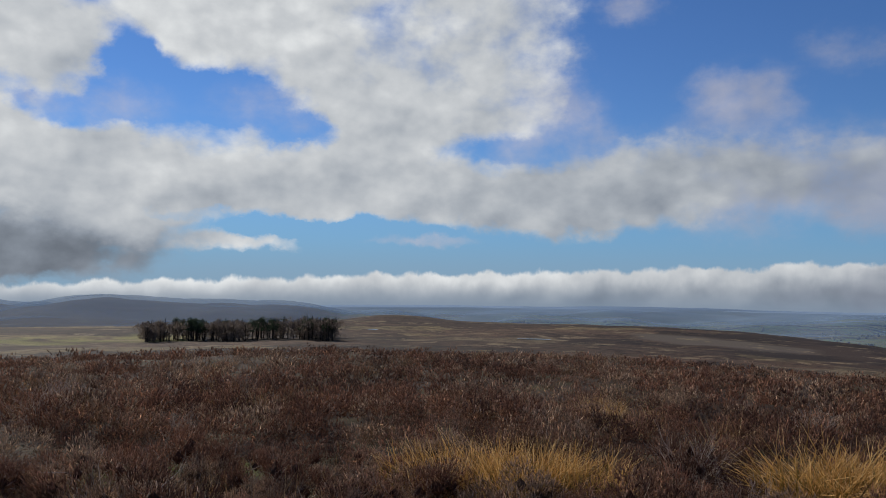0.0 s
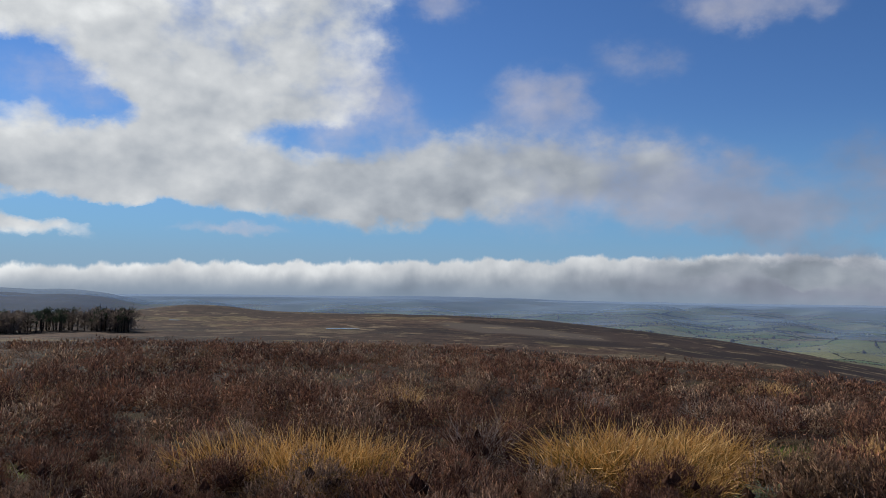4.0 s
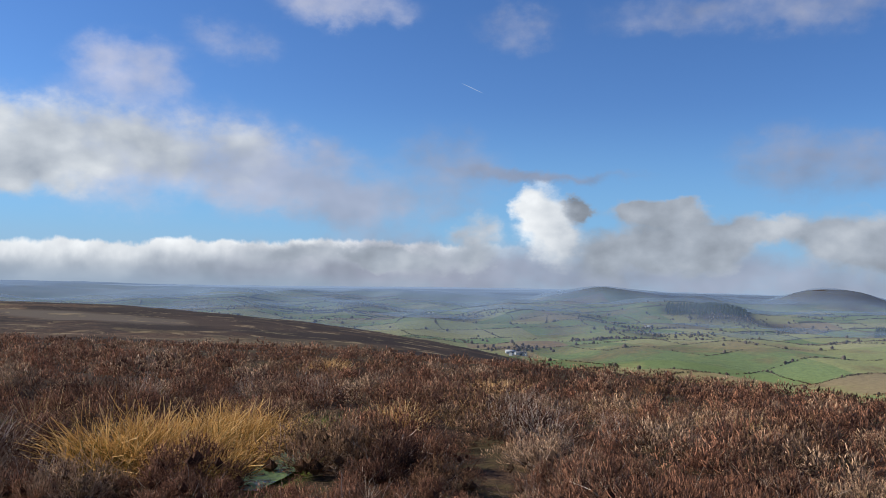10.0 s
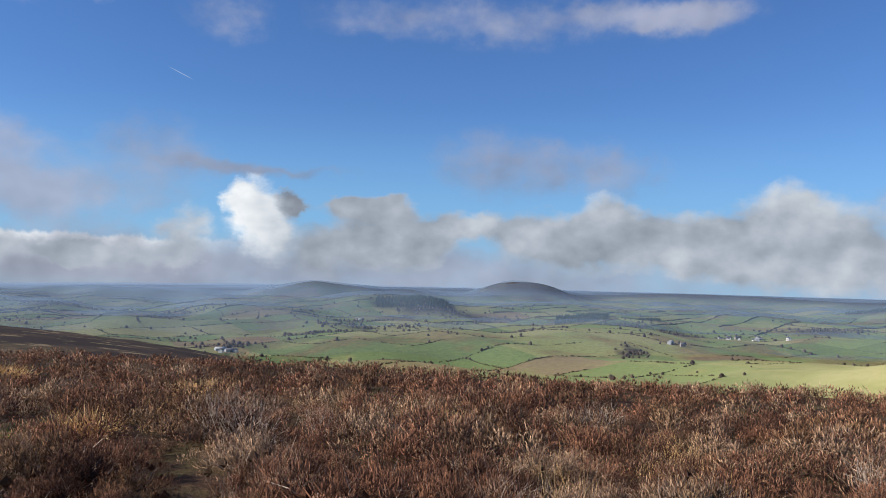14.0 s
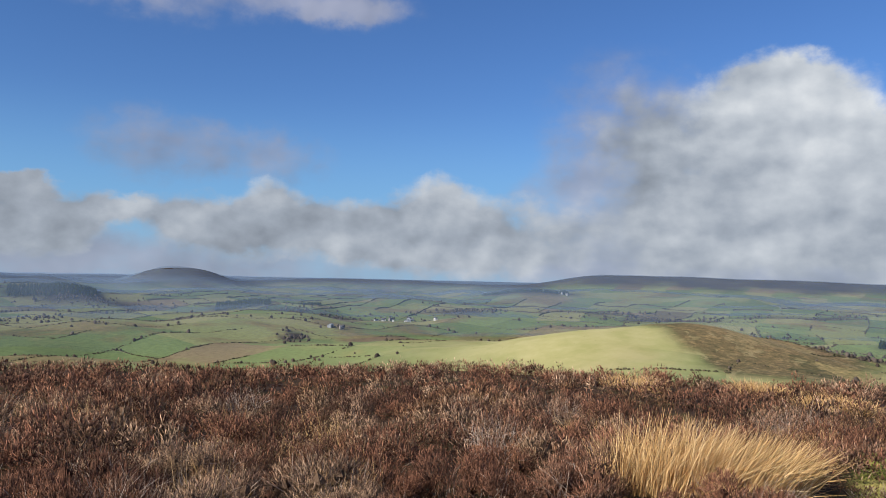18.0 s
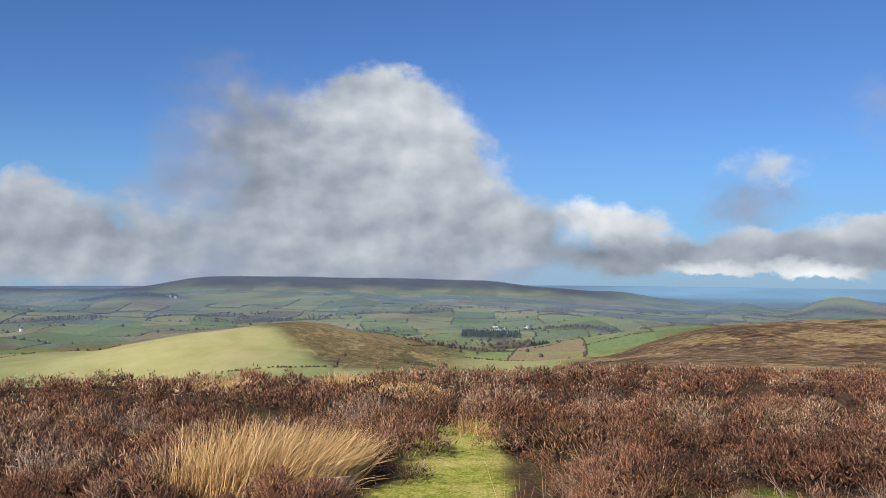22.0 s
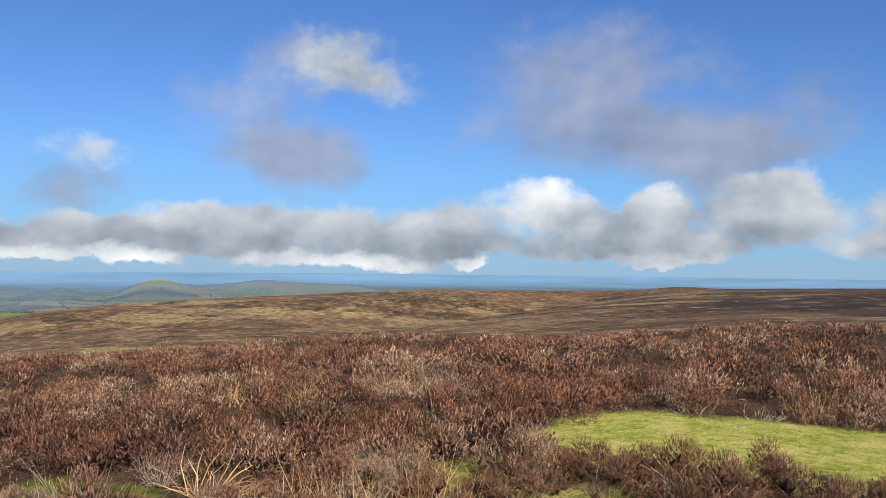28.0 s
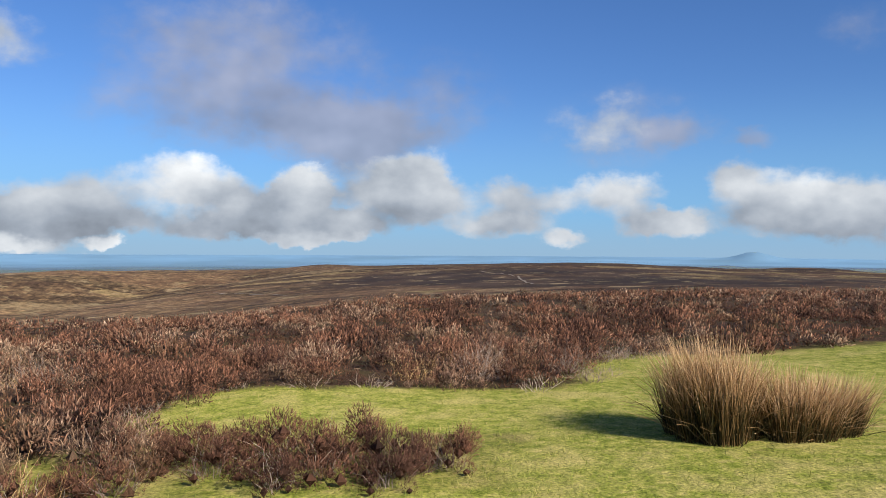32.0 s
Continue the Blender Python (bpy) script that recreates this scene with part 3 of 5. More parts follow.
def ground_look(n):
    pos = n.put("ShaderNodeNewGeometry", out=0)
    zone = lambda k: n.put("ShaderNodeAttribute", attribute_name=k, out=2)
    fine, mid, broad = n.noise(pos, 24.0, 6.0, 0.6), n.noise(pos, 1.6, 5.0, 0.6), n.noise(pos, 0.02, 5.0, 0.55)
    # peat and litter under the heather
    damp = n.ramp(n.noise(pos, 11.0, 6.0, 0.7), [(0.3, (0.03, 0.03, 0.01)), (0.55, (0.09, 0.08, 0.025)), (0.75, (0.20, 0.155, 0.07))])
    peat = n.ramp(fine, [(0.3, (0.020, 0.012, 0.008)), (0.5, (0.058, 0.034, 0.021)), (0.75, (0.12, 0.072, 0.045))])
    peat = n.mix(n.span(mid, 0.46, 0.60, 0.0, 0.4), peat, damp)
    # close turf
    green = n.ramp(n.noise(pos, 9.0, 7.0, 0.7), [(0.28, (0.085, 0.098, 0.012)), (0.42, (0.18, 0.21, 0.03)), (0.56, (0.31, 0.30, 0.07)), (0.74, (0.46, 0.37, 0.14))])
    green = n.mix(n.span(mid, 0.46, 0.68, 0.0, 0.7), green, (0.43, 0.355, 0.13))
    green = n.mix(1.0, green, n.ramp(n.noise(pos, 48.0, 4.0, 0.75), [(0.34, (0.45, 0.48, 0.40)), (0.5, (1.0, 1.0, 1.0)), (0.66, (1.5, 1.42, 1.3))]), "MULTIPLY")
    moss = n.ramp(n.noise(pos, 14.0, 5.0, 0.65), [(0.3, (0.022, 0.034, 0.007)), (0.5, (0.075, 0.10, 0.014)), (0.75, (0.20, 0.21, 0.03))])
    # the far moor: heather, burnt strips, bleached grass
    far = n.ramp(n.noise(pos, 0.021, 9.0, 0.66, 0.6), [(0.30, (0.020, 0.012, 0.009)), (0.46, (0.044, 0.026, 0.017)), (0.56, (0.074, 0.044, 0.027)), (0.66, (0.12, 0.083, 0.046)), (0.78, (0.20, 0.15, 0.085))])
    far = n.mix(n.m("MULTIPLY", zone("straw"), n.span(n.noise(pos, 0.016, 7.0, 0.68, 0.8), 0.27, 0.47)), far, n.ramp(n.noise(pos, 0.028, 9.0, 0.72), [(0.36, (0.075, 0.046, 0.028)), (0.46, (0.17, 0.108, 0.056)), (0.55, (0.28, 0.185, 0.095)), (0.68, (0.20, 0.145, 0.068))]))
    # burnt and regrown strips, each of its own age
    drift = n.v("ADD", n.v("MULTIPLY", pos, (1.0, 1.0, 0.0)), n.v("MULTIPLY", n.noise(pos, 0.03, 3.0, 0.6, out=1), (55.0, 55.0, 0.0)))
    strips = n.put("ShaderNodeTexVoronoi", {"Vector": n.v("MULTIPLY", drift, (0.011, 0.026, 0.0)), "Scale": 1.0, "Randomness": 1.0}, out=1)
    age = n.ramp(n.put("ShaderNodeSeparateXYZ", [strips]), [(0.0, (0.022, 0.015, 0.012)), (0.25, (0.060, 0.036, 0.024)), (0.5, (0.105, 0.062, 0.038)), (0.68, (0.20, 0.15, 0.07)), (0.84, (0.045, 0.028, 0.020)), (0.93, (0.16, 0.12, 0.07))], "CONSTANT")
    far = n.mix(n.span(n.noise(pos, 0.11, 4.0, 0.7), 0.35, 0.6, 0.25, 0.8), far, age)
    speck = n.ramp(n.noise(pos, 0.16, 8.0, 0.78), [(0.36, (0.38, 0.35, 0.33)), (0.5, (0.95, 0.95, 0.95)), (0.64, (1.75, 1.70, 1.55))])
    far = n.mix(1.0, far, speck, "MULTIPLY")
    fleck = n.m("MULTIPLY", n.span(n.noise(pos, 0.05, 7.0, 0.7, 0.5), 0.56, 0.64), 0.75)
    far = n.mix(zone("burnt"), far, n.mix(n.span(broad, 0.45, 0.6), (0.030, 0.021, 0.017), (0.055, 0.036, 0.026)))
    far = n.mix(zone("cut"), far, n.mix(n.noise(pos, 0.9, 5.0), (0.085, 0.066, 0.05), (0.14, 0.11, 0.08)))
    far = n.mix(fleck, far, n.ramp(broad, [(0.4, (0.21, 0.165, 0.085)), (0.6, (0.30, 0.22, 0.125))]))
    # enclosed fields: each its own green, in the same bent rows as the hedges
    px, py, _ = n.put("ShaderNodeSeparateXYZ", [pos]).node.outputs
    fx = n.m("ADD", n.m("MULTIPLY", px, FIELD_COS), n.m("MULTIPLY", py, FIELD_SIN))
    fy = n.m("SUBTRACT", n.m("MULTIPLY", py, FIELD_COS), n.m("MULTIPLY", px, FIELD_SIN))
    bent = lambda q, terms: n.m("ADD", *[n.m("MULTIPLY", n.m("SINE", n.m("MULTIPLY_ADD", q, f, p)), a) for a, f, p in terms])
    fu = n.m("ADD", fx, bent(fy, FIELD_BEND_U))
    fv = n.m("ADD", fy, bent(fu, FIELD_BEND_V))
    brick = n.put("ShaderNodeTexBrick", {"Vector": n.put("ShaderNodeCombineXYZ", [fu, fv, 0.0]), "Color1": (0, 0, 0, 1), "Color2": (1, 1, 1, 1), "Mortar": (0.5, 0.5, 0.5, 1), "Scale": 1.0, "Mortar Size": 0.0, "Bias": 0.0, "Brick Width": FIELD_W, "Row Height": FIELD_H}, offset=0.5, squash=1.0)
    pick = n.put("ShaderNodeSeparateXYZ", [brick])
    tint = n.ramp(pick, [(0.0, (0.12, 0.18, 0.065)), (0.16, (0.22, 0.235, 0.095)), (0.30, (0.085, 0.14, 0.05)), (0.42, (0.26, 0.25, 0.115)), (0.55, (0.14, 0.20, 0.07)), (0.68, (0.20, 0.225, 0.09)), (0.80, (0.10, 0.155, 0.055)), (0.90, (0.22, 0.155, 0.095)), (0.96, (0.13, 0.095, 0.065))], "CONSTANT")
    tint = n.mix(0.25, tint, (0.20, 0.215, 0.10))
    tint = n.mix(n.span(n.noise(pos, 0.012, 6.0, 0.6), 0.52, 0.68), tint, (0.21, 0.215, 0.085))
    tint = n.mix(n.m("MULTIPLY", n.span(n.noise(pos, 0.0045, 4.0, 0.6), 0.54, 0.64), 0.55), tint, n.ramp(n.noise(pos, 0.08, 5.0, 0.7), [(0.35, (0.10, 0.065, 0.04)), (0.65, (0.24, 0.14, 0.075))]))
    tint = n.mix(1.0, tint, n.ramp(n.noise(pos, 0.15, 5.0, 0.6), [(0.3, (0.82, 0.82, 0.82)), (0.7, (1.15, 1.15, 1.15))]), "MULTIPLY")
    pasture = n.ramp(n.noise(pos, 0.03, 6.0, 0.6), [(0.35, (0.29, 0.28, 0.11)), (0.65, (0.38, 0.345, 0.165))])
    tint = n.mix(zone("pasture"), tint, pasture)
    tint = n.mix(zone("wood"), tint, n.ramp(n.noise(pos, 0.05, 5.0, 0.7), [(0.35, (0.030, 0.026, 0.020)), (0.65, (0.075, 0.058, 0.045))]))
    # upland heath, its colour darkened further for cloud shadow on the hills
    upland = n.ramp(n.noise(pos, 0.008, 6.0, 0.6), [(0.35, (0.030, 0.025, 0.023)), (0.6, (0.055, 0.042, 0.034)), (0.72, (0.09, 0.10, 0.045))])
    tint = n.mix(zone("upland"), tint, upland)
    colour = n.mix(zone("moor"), tint, far)
    colour = n.mix(zone("near"), colour, peat)
    colour = n.mix(zone("turf"), colour, green)
    colour = n.mix(zone("bog"), colour, moss)
    whole = surface(n, colour, 0.95, n.m("ADD", fine, n.m("MULTIPLY", mid, 2.0)), 0.7, 0.03, 0.1)
    whole.node.inputs["Diffuse Roughness"].default_value = 0.35
    return whole


# Distance haze painted as a tinted sheet draped over the far land.
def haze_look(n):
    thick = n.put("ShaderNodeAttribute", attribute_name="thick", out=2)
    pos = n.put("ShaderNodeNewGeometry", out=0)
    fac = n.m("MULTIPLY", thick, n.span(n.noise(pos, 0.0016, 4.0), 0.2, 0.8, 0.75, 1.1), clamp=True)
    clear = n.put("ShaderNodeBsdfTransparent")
    haze_tint = n.put("ShaderNodeBsdfDiffuse", [n.mix(n.put("ShaderNodeAttribute", attribute_name="pale", out=2), (0.205, 0.285, 0.395), (0.21, 0.375, 0.53))])
    return n.put("ShaderNodeMixShader", [fac, clear, haze_tint])


def heather_look(n):
    """Fine sprigs, shade painted into dark roots and hearts, paler tips; each plant of its own hue."""
    pos = n.put("ShaderNodeNewGeometry", out=0)
    island = n.put("ShaderNodeNewGeometry", out=8)
    attr = lambda k, out=2: n.put("ShaderNodeAttribute", attribute_name=k, out=out)
    plant = n.m("ADD", attr("tone"), n.m("MULTIPLY", n.m("SUBTRACT", n.noise(pos, 2.2, 4.0, 0.6), 0.5), 0.7), clamp=True)
    hue = n.ramp(plant, [(0.05, (0.105, 0.053, 0.036)), (0.25, (0.185, 0.088, 0.054)), (0.45, (0.26, 0.122, 0.072)), (0.62, (0.31, 0.142, 0.084)), (0.80, (0.33, 0.205, 0.132)), (0.97, (0.46, 0.30, 0.19))])
    olive = n.span(n.noise(pos, 0.8, 3.0, 0.5), 0.55, 0.68, 0.0, 0.45)
    hue = n.mix(olive, hue, (0.25, 0.165, 0.075))
    # single sprigs: some dead and pale, some dark
    own = n.ramp(island, [(0.0, (0.50, 0.50, 0.50)), (0.5, (0.95, 0.95, 0.95)), (0.86, (1.30, 1.29, 1.27)), (0.93, (1.6, 1.7, 1.8))])
    hue = n.mix(1.0, hue, own, "MULTIPLY")
    # Roots and hearts fade to near black: painted shade between the sprigs.
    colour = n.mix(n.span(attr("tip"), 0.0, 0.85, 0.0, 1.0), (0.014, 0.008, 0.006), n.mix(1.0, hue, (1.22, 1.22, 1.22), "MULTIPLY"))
    a = surface(n, colour, 0.75, spec=0.08)
    # the sprigs of a bush are lit as one soft rounded mass
    out = n.put("ShaderNodeVectorTransform", [attr("outward", 1)], vector_type="NORMAL", convert_from="OBJECT", convert_to="WORLD")
    face = n.put("ShaderNodeNewGeometry", out=1)
    n.tree.links.new(n.v("NORMALIZE", n.v("ADD", n.v("MULTIPLY", n.v("NORMALIZE", out), (0.62,) * 3), n.v("MULTIPLY", face, (0.38,) * 3))), a.node.inputs["Normal"])
    return n.put("ShaderNodeMixShader", [0.16, a, n.put("ShaderNodeBsdfTranslucent", [colour])])


def sprig_look(stops, sheen=0.2, own=0.45, through=0.12, along=False):
    """Leaves and stalks: each sprig a little different (own), each plant of its own tone."""
    def build(n):
        pos = n.put("ShaderNodeNewGeometry", out=0)
        island = n.put("ShaderNodeNewGeometry", out=8)
        plant = n.m("FRACT", n.m("ADD", n.put("ShaderNodeAttribute", attribute_name="tone", out=2), n.put("ShaderNodeObjectInfo", out=5)))
        ground = n.span(n.noise(pos, 0.35, 4.0, 0.6), 0.33, 0.67, smooth=False)
        plant = n.m("ADD", n.m("MULTIPLY", n.m("POWER", plant, 1.3), 0.78), n.m("MULTIPLY", ground, 0.26))
        fac = n.m("ADD", n.m("MULTIPLY", island, own), n.m("MULTIPLY", plant, 1.0 - own))
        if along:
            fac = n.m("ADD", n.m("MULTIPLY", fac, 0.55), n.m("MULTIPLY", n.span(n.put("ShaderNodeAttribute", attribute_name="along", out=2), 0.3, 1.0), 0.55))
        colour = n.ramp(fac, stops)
        a = surface(n, colour, 0.75, spec=sheen)
        b = n.put("ShaderNodeBsdfTranslucent", [colour])
        return n.put("ShaderNodeMixShader", [through, a, b])
    return build


GROUND = material("moor_ground", ground_look)
HAZE = material("valley_haze_sheet", haze_look)
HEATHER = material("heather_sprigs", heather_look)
STEM = material("heather_stems", sprig_look([(0.0, (0.16, 0.11, 0.085)), (0.5, (0.36, 0.27, 0.21)), (1.0, (0.62, 0.53, 0.43))]))
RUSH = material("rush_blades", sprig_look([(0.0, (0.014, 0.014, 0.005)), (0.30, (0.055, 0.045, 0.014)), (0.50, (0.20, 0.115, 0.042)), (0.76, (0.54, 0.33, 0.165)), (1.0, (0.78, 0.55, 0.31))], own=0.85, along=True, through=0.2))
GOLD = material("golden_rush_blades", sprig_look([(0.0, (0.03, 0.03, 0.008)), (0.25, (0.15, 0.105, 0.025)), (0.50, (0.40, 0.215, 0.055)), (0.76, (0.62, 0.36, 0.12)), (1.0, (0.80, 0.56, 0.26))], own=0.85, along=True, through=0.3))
STRAW = material("bleached_grass", sprig_look([(0.0, (0.28, 0.165, 0.06)), (0.5, (0.58, 0.36, 0.15)), (1.0, (0.78, 0.58, 0.32))], own=0.85))


# ---- ground ----
def grid_mesh(name, rings, spokes, height, az0=0.0, az1=360.0):
    """A sheet in rings about the viewpoint. Returns the mesh and its flat places."""
    az = np.radians(np.linspace(az0, az1, spokes, endpoint=az1 - az0 < 359.9))
    R, A = np.meshgrid(rings, az, indexing="ij")
    x, y = R * np.sin(A), R * np.cos(A)
    z = height(x, y)
    co = np.stack([x, y, z], -1).reshape(-1, 3)
    i, j = np.meshgrid(np.arange(len(rings) - 1), np.arange(spokes if az1 - az0 > 359.9 else spokes - 1), indexing="ij")
    k = (j + 1) % spokes
    quads = np.stack([i * spokes + j, (i + 1) * spokes + j, (i + 1) * spokes + k, i * spokes + k], -1).reshape(-1, 4)[:, ::-1]
    return solid_mesh(name, co, quads), x.ravel(), y.ravel()


def solid_mesh(name, co, faces, smooth=False):
    """A mesh from arrays of corners and faces of one size."""
    co, faces = np.asarray(co, np.float32), np.asarray(faces, np.int32)
    me = bpy.data.meshes.new(name)
    n, k = faces.shape
    me.vertices.add(len(co))
    me.vertices.foreach_set("co", co.ravel())
    me.loops.add(n * k)
    me.loops.foreach_set("vertex_index", faces.ravel())
    me.polygons.add(n)
    me.polygons.foreach_set("loop_start", np.arange(0, n * k, k, dtype=np.int32))
    me.polygons.foreach_set("loop_total", np.full(n, k, np.int32))
    if smooth:
        me.polygons.foreach_set("use_smooth", np.ones(n, bool))
    me.update(calc_edges=True)
    return me


def way_of(me, values):
    a = me.attributes.new("outward", "FLOAT_VECTOR", "POINT")
    a.data.foreach_set("vector", np.asarray(values, np.float32).ravel())


def zone_of(me, name, values):
    a = me.attributes.new(name, "FLOAT", "POINT")
    a.data.foreach_set("value", np.asarray(values, np.float32).ravel())


def build_ground():
    rings = np.concatenate([[0.002], np.linspace(0.3, 3.6, 8), np.geomspace(3.9, 14.0, 56), np.geomspace(14.5, 4950.0, 190)])
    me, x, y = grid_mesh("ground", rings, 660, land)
    me.polygons.foreach_set("use_smooth", np.ones(len(me.polygons), bool))
    r = np.hypot(x, y)
    az = np.mod(np.degrees(np.arctan2(x, y)) + 60, 360) - 60
    moor = moorland(x, y)
    heath = ease(az + 0.9 * wave(x, y, 60, 41) + 7.0 * (r - 680) / 300, 104.4, 106.0) * (1 - ease(az, 113, 117)) * ease(r, 640, 680) * (1 - ease(r, 1000, 1060))
    moor = np.maximum(moor, 0.8 * heath)
    zone_of(me, "moor", moor)
    zone_of(me, "near", 1 - ease(r, 70, 140))
    glade = 0.55 * strip(x / 60, y / 60, [(at(-29, 430).x / 60, at(-29, 430).y / 60), (at(-21.5, 430).x / 60, at(-21.5, 430).y / 60)], 0.62) * ease(wave(x, y, 28, 51), -0.5, 0.2)
    zone_of(me, "turf", np.maximum(np.maximum(np.maximum(ease(turf(x, y), 0.0, 0.28), 0.85 * trodden(x, y, 0.3)), 0.75 * strip(x, y, [(1.9, -6.7), (-0.4, -6.7)], 0.9)), glade))
    zone_of(me, "bog", bog(x, y))
    zone_of(me, "straw", 0.8 * heath + (1 - heath) * (ease(az, 112, 128) * (1 - ease(az, 158, 190)) + 0.12 * ease(az, 160, 190)))
    zone_of(me, "burnt", np.maximum(ease(az, 16, 24) * (1 - ease(az, 50, 56)) * ease(r, 300, 380), ease(az, 173, 179) * ease(r, 330, 400) * (1 - ease(r, 620, 700)) * ease(wave(x, y, 160, 21), -0.6, -0.1) + 0.85 * ease(az, 177, 183) * (1 - ease(az, 199, 204)) * ease(r, 740, 830)) * moor)
    zone_of(me, "cut", strip(x / 40, y / 40, [(at(16, 470).x / 40, at(16, 470).y / 40), (at(22, 430).x / 40, at(22, 430).y / 40)], 0.6))
    zone_of(me, "pasture", np.maximum(np.exp(-0.5 * (((az - 95) / 9) ** 2 + ((r - 860) / 200) ** 4)), 0) * (1 - moor))
    z = land(x, y)
    slope = z / r * 57.3
    brink = np.interp(az, [45, 50, 72, 76, 92, 97, 118, 124, 131], [-1.9, -2.0, -1.9, -1.55, -1.5, -1.05, -0.95, -1.45, -1.4]) + 0.12 * wave(x, y, 240.0, 71)
    zone_of(me, "upland", np.clip(ease(slope - brink, -0.12, 0.2) * ease(r, 2300, 2700) * (1 - ease(az, 123, 131)) + ease(r, 1050, 1150) * (1 - ease(az, -10, -4)), 0, 1))
    wood = np.zeros_like(r)
    for b, q, across, along, _ in WOODS + FIR_WOODS:
        u, v = x * math.sin(radians(b)) + y * math.cos(radians(b)) - q, x * math.cos(radians(b)) - y * math.sin(radians(b))
        wood = np.maximum(wood, 1 - ease(np.hypot(u / along, v / across) + 0.25 * wave(x, y, 45.0, 72), 0.9, 1.5))
    zone_of(me, "wood", wood)
    me.materials.append(GROUND)
    return tagged(new("ground", me), "rolling heather moor falling to green valley fields", "ground", kind="structure")


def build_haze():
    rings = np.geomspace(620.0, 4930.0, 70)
    me, x, y = grid_mesh("valley_haze_sheet", rings, 480, lambda a, b: land(a, b) + 11.0 - 8.5 * ease(land(a, b) / np.hypot(a, b) * 57.3, -1.7, -1.0), -62.0, 250.0)
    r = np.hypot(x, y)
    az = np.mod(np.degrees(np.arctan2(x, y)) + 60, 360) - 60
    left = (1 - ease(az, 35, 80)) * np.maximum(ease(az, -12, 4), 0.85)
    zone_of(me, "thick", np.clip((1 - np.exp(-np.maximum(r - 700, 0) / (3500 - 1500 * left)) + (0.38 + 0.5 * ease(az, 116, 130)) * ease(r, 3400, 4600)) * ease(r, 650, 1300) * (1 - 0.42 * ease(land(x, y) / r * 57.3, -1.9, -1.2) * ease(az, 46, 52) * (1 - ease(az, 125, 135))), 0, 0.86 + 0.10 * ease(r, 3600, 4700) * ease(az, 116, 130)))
    # The tint is painted lighter far to the east, where sun catches the haze.
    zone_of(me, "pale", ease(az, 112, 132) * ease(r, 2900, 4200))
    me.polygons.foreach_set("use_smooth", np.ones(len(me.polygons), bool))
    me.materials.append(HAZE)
    return tagged(new("backdrop_haze", me), "tinted see-through sheet over the far valley imitating blue haze", "haze", kind="structure")


ground = build_ground()
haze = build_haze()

# ---- heather ----
def blades(rng, root, way, length, width, bend=0.0):
    """Tapered leaves, one corner-to-corner triangle each."""
    n = len(root)
    side = np.cross(way, rng.normal(size=(n, 3)))
    side /= np.linalg.norm(side, axis=1, keepdims=True) + 1e-9
    L, W = length[:, None], width[:, None]
    tip = root + way * L + rng.normal(size=(n, 3)) * bend * L
    return np.stack([root - side * W * 0.5, root + side * W * 0.5, tip], 1).reshape(-1, 3)


def unit(v):
    return v / (np.linalg.norm(v, axis=1, keepdims=True) + 1e-9)


# triangles of a plant: corners, how near each is to a sprig's tip, which way it faces, how high it sits
Plant = collections.namedtuple("Plant", "co tip out rise")


def plant_of(co, tip=None, heart=None):
    mid = co.reshape(-1, 3, 3).mean(1)
    out = unit(mid + np.array([0, 0, co[:, 2].max() * 0.05])) if heart is None else unit(unit(mid - heart) * 0.65 + unit(mid) * 0.35)
    tip = np.tile([0.0, 0.0, 1.0], len(mid)) if tip is None else tip
    return Plant(co, tip, np.repeat(out, 3, 0), np.repeat(co[::3, 2], 3) / co[:, 2].max())


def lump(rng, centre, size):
    """The dense core of one tuft, eight sided and uneven, coloured dark for the shade inside."""
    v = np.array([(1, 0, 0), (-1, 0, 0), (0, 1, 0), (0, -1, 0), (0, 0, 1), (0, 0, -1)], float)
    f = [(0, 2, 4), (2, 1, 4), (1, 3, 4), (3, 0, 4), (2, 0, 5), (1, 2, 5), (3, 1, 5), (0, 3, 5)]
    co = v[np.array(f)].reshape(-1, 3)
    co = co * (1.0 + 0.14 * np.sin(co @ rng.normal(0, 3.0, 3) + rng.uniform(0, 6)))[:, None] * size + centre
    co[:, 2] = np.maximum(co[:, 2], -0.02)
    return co


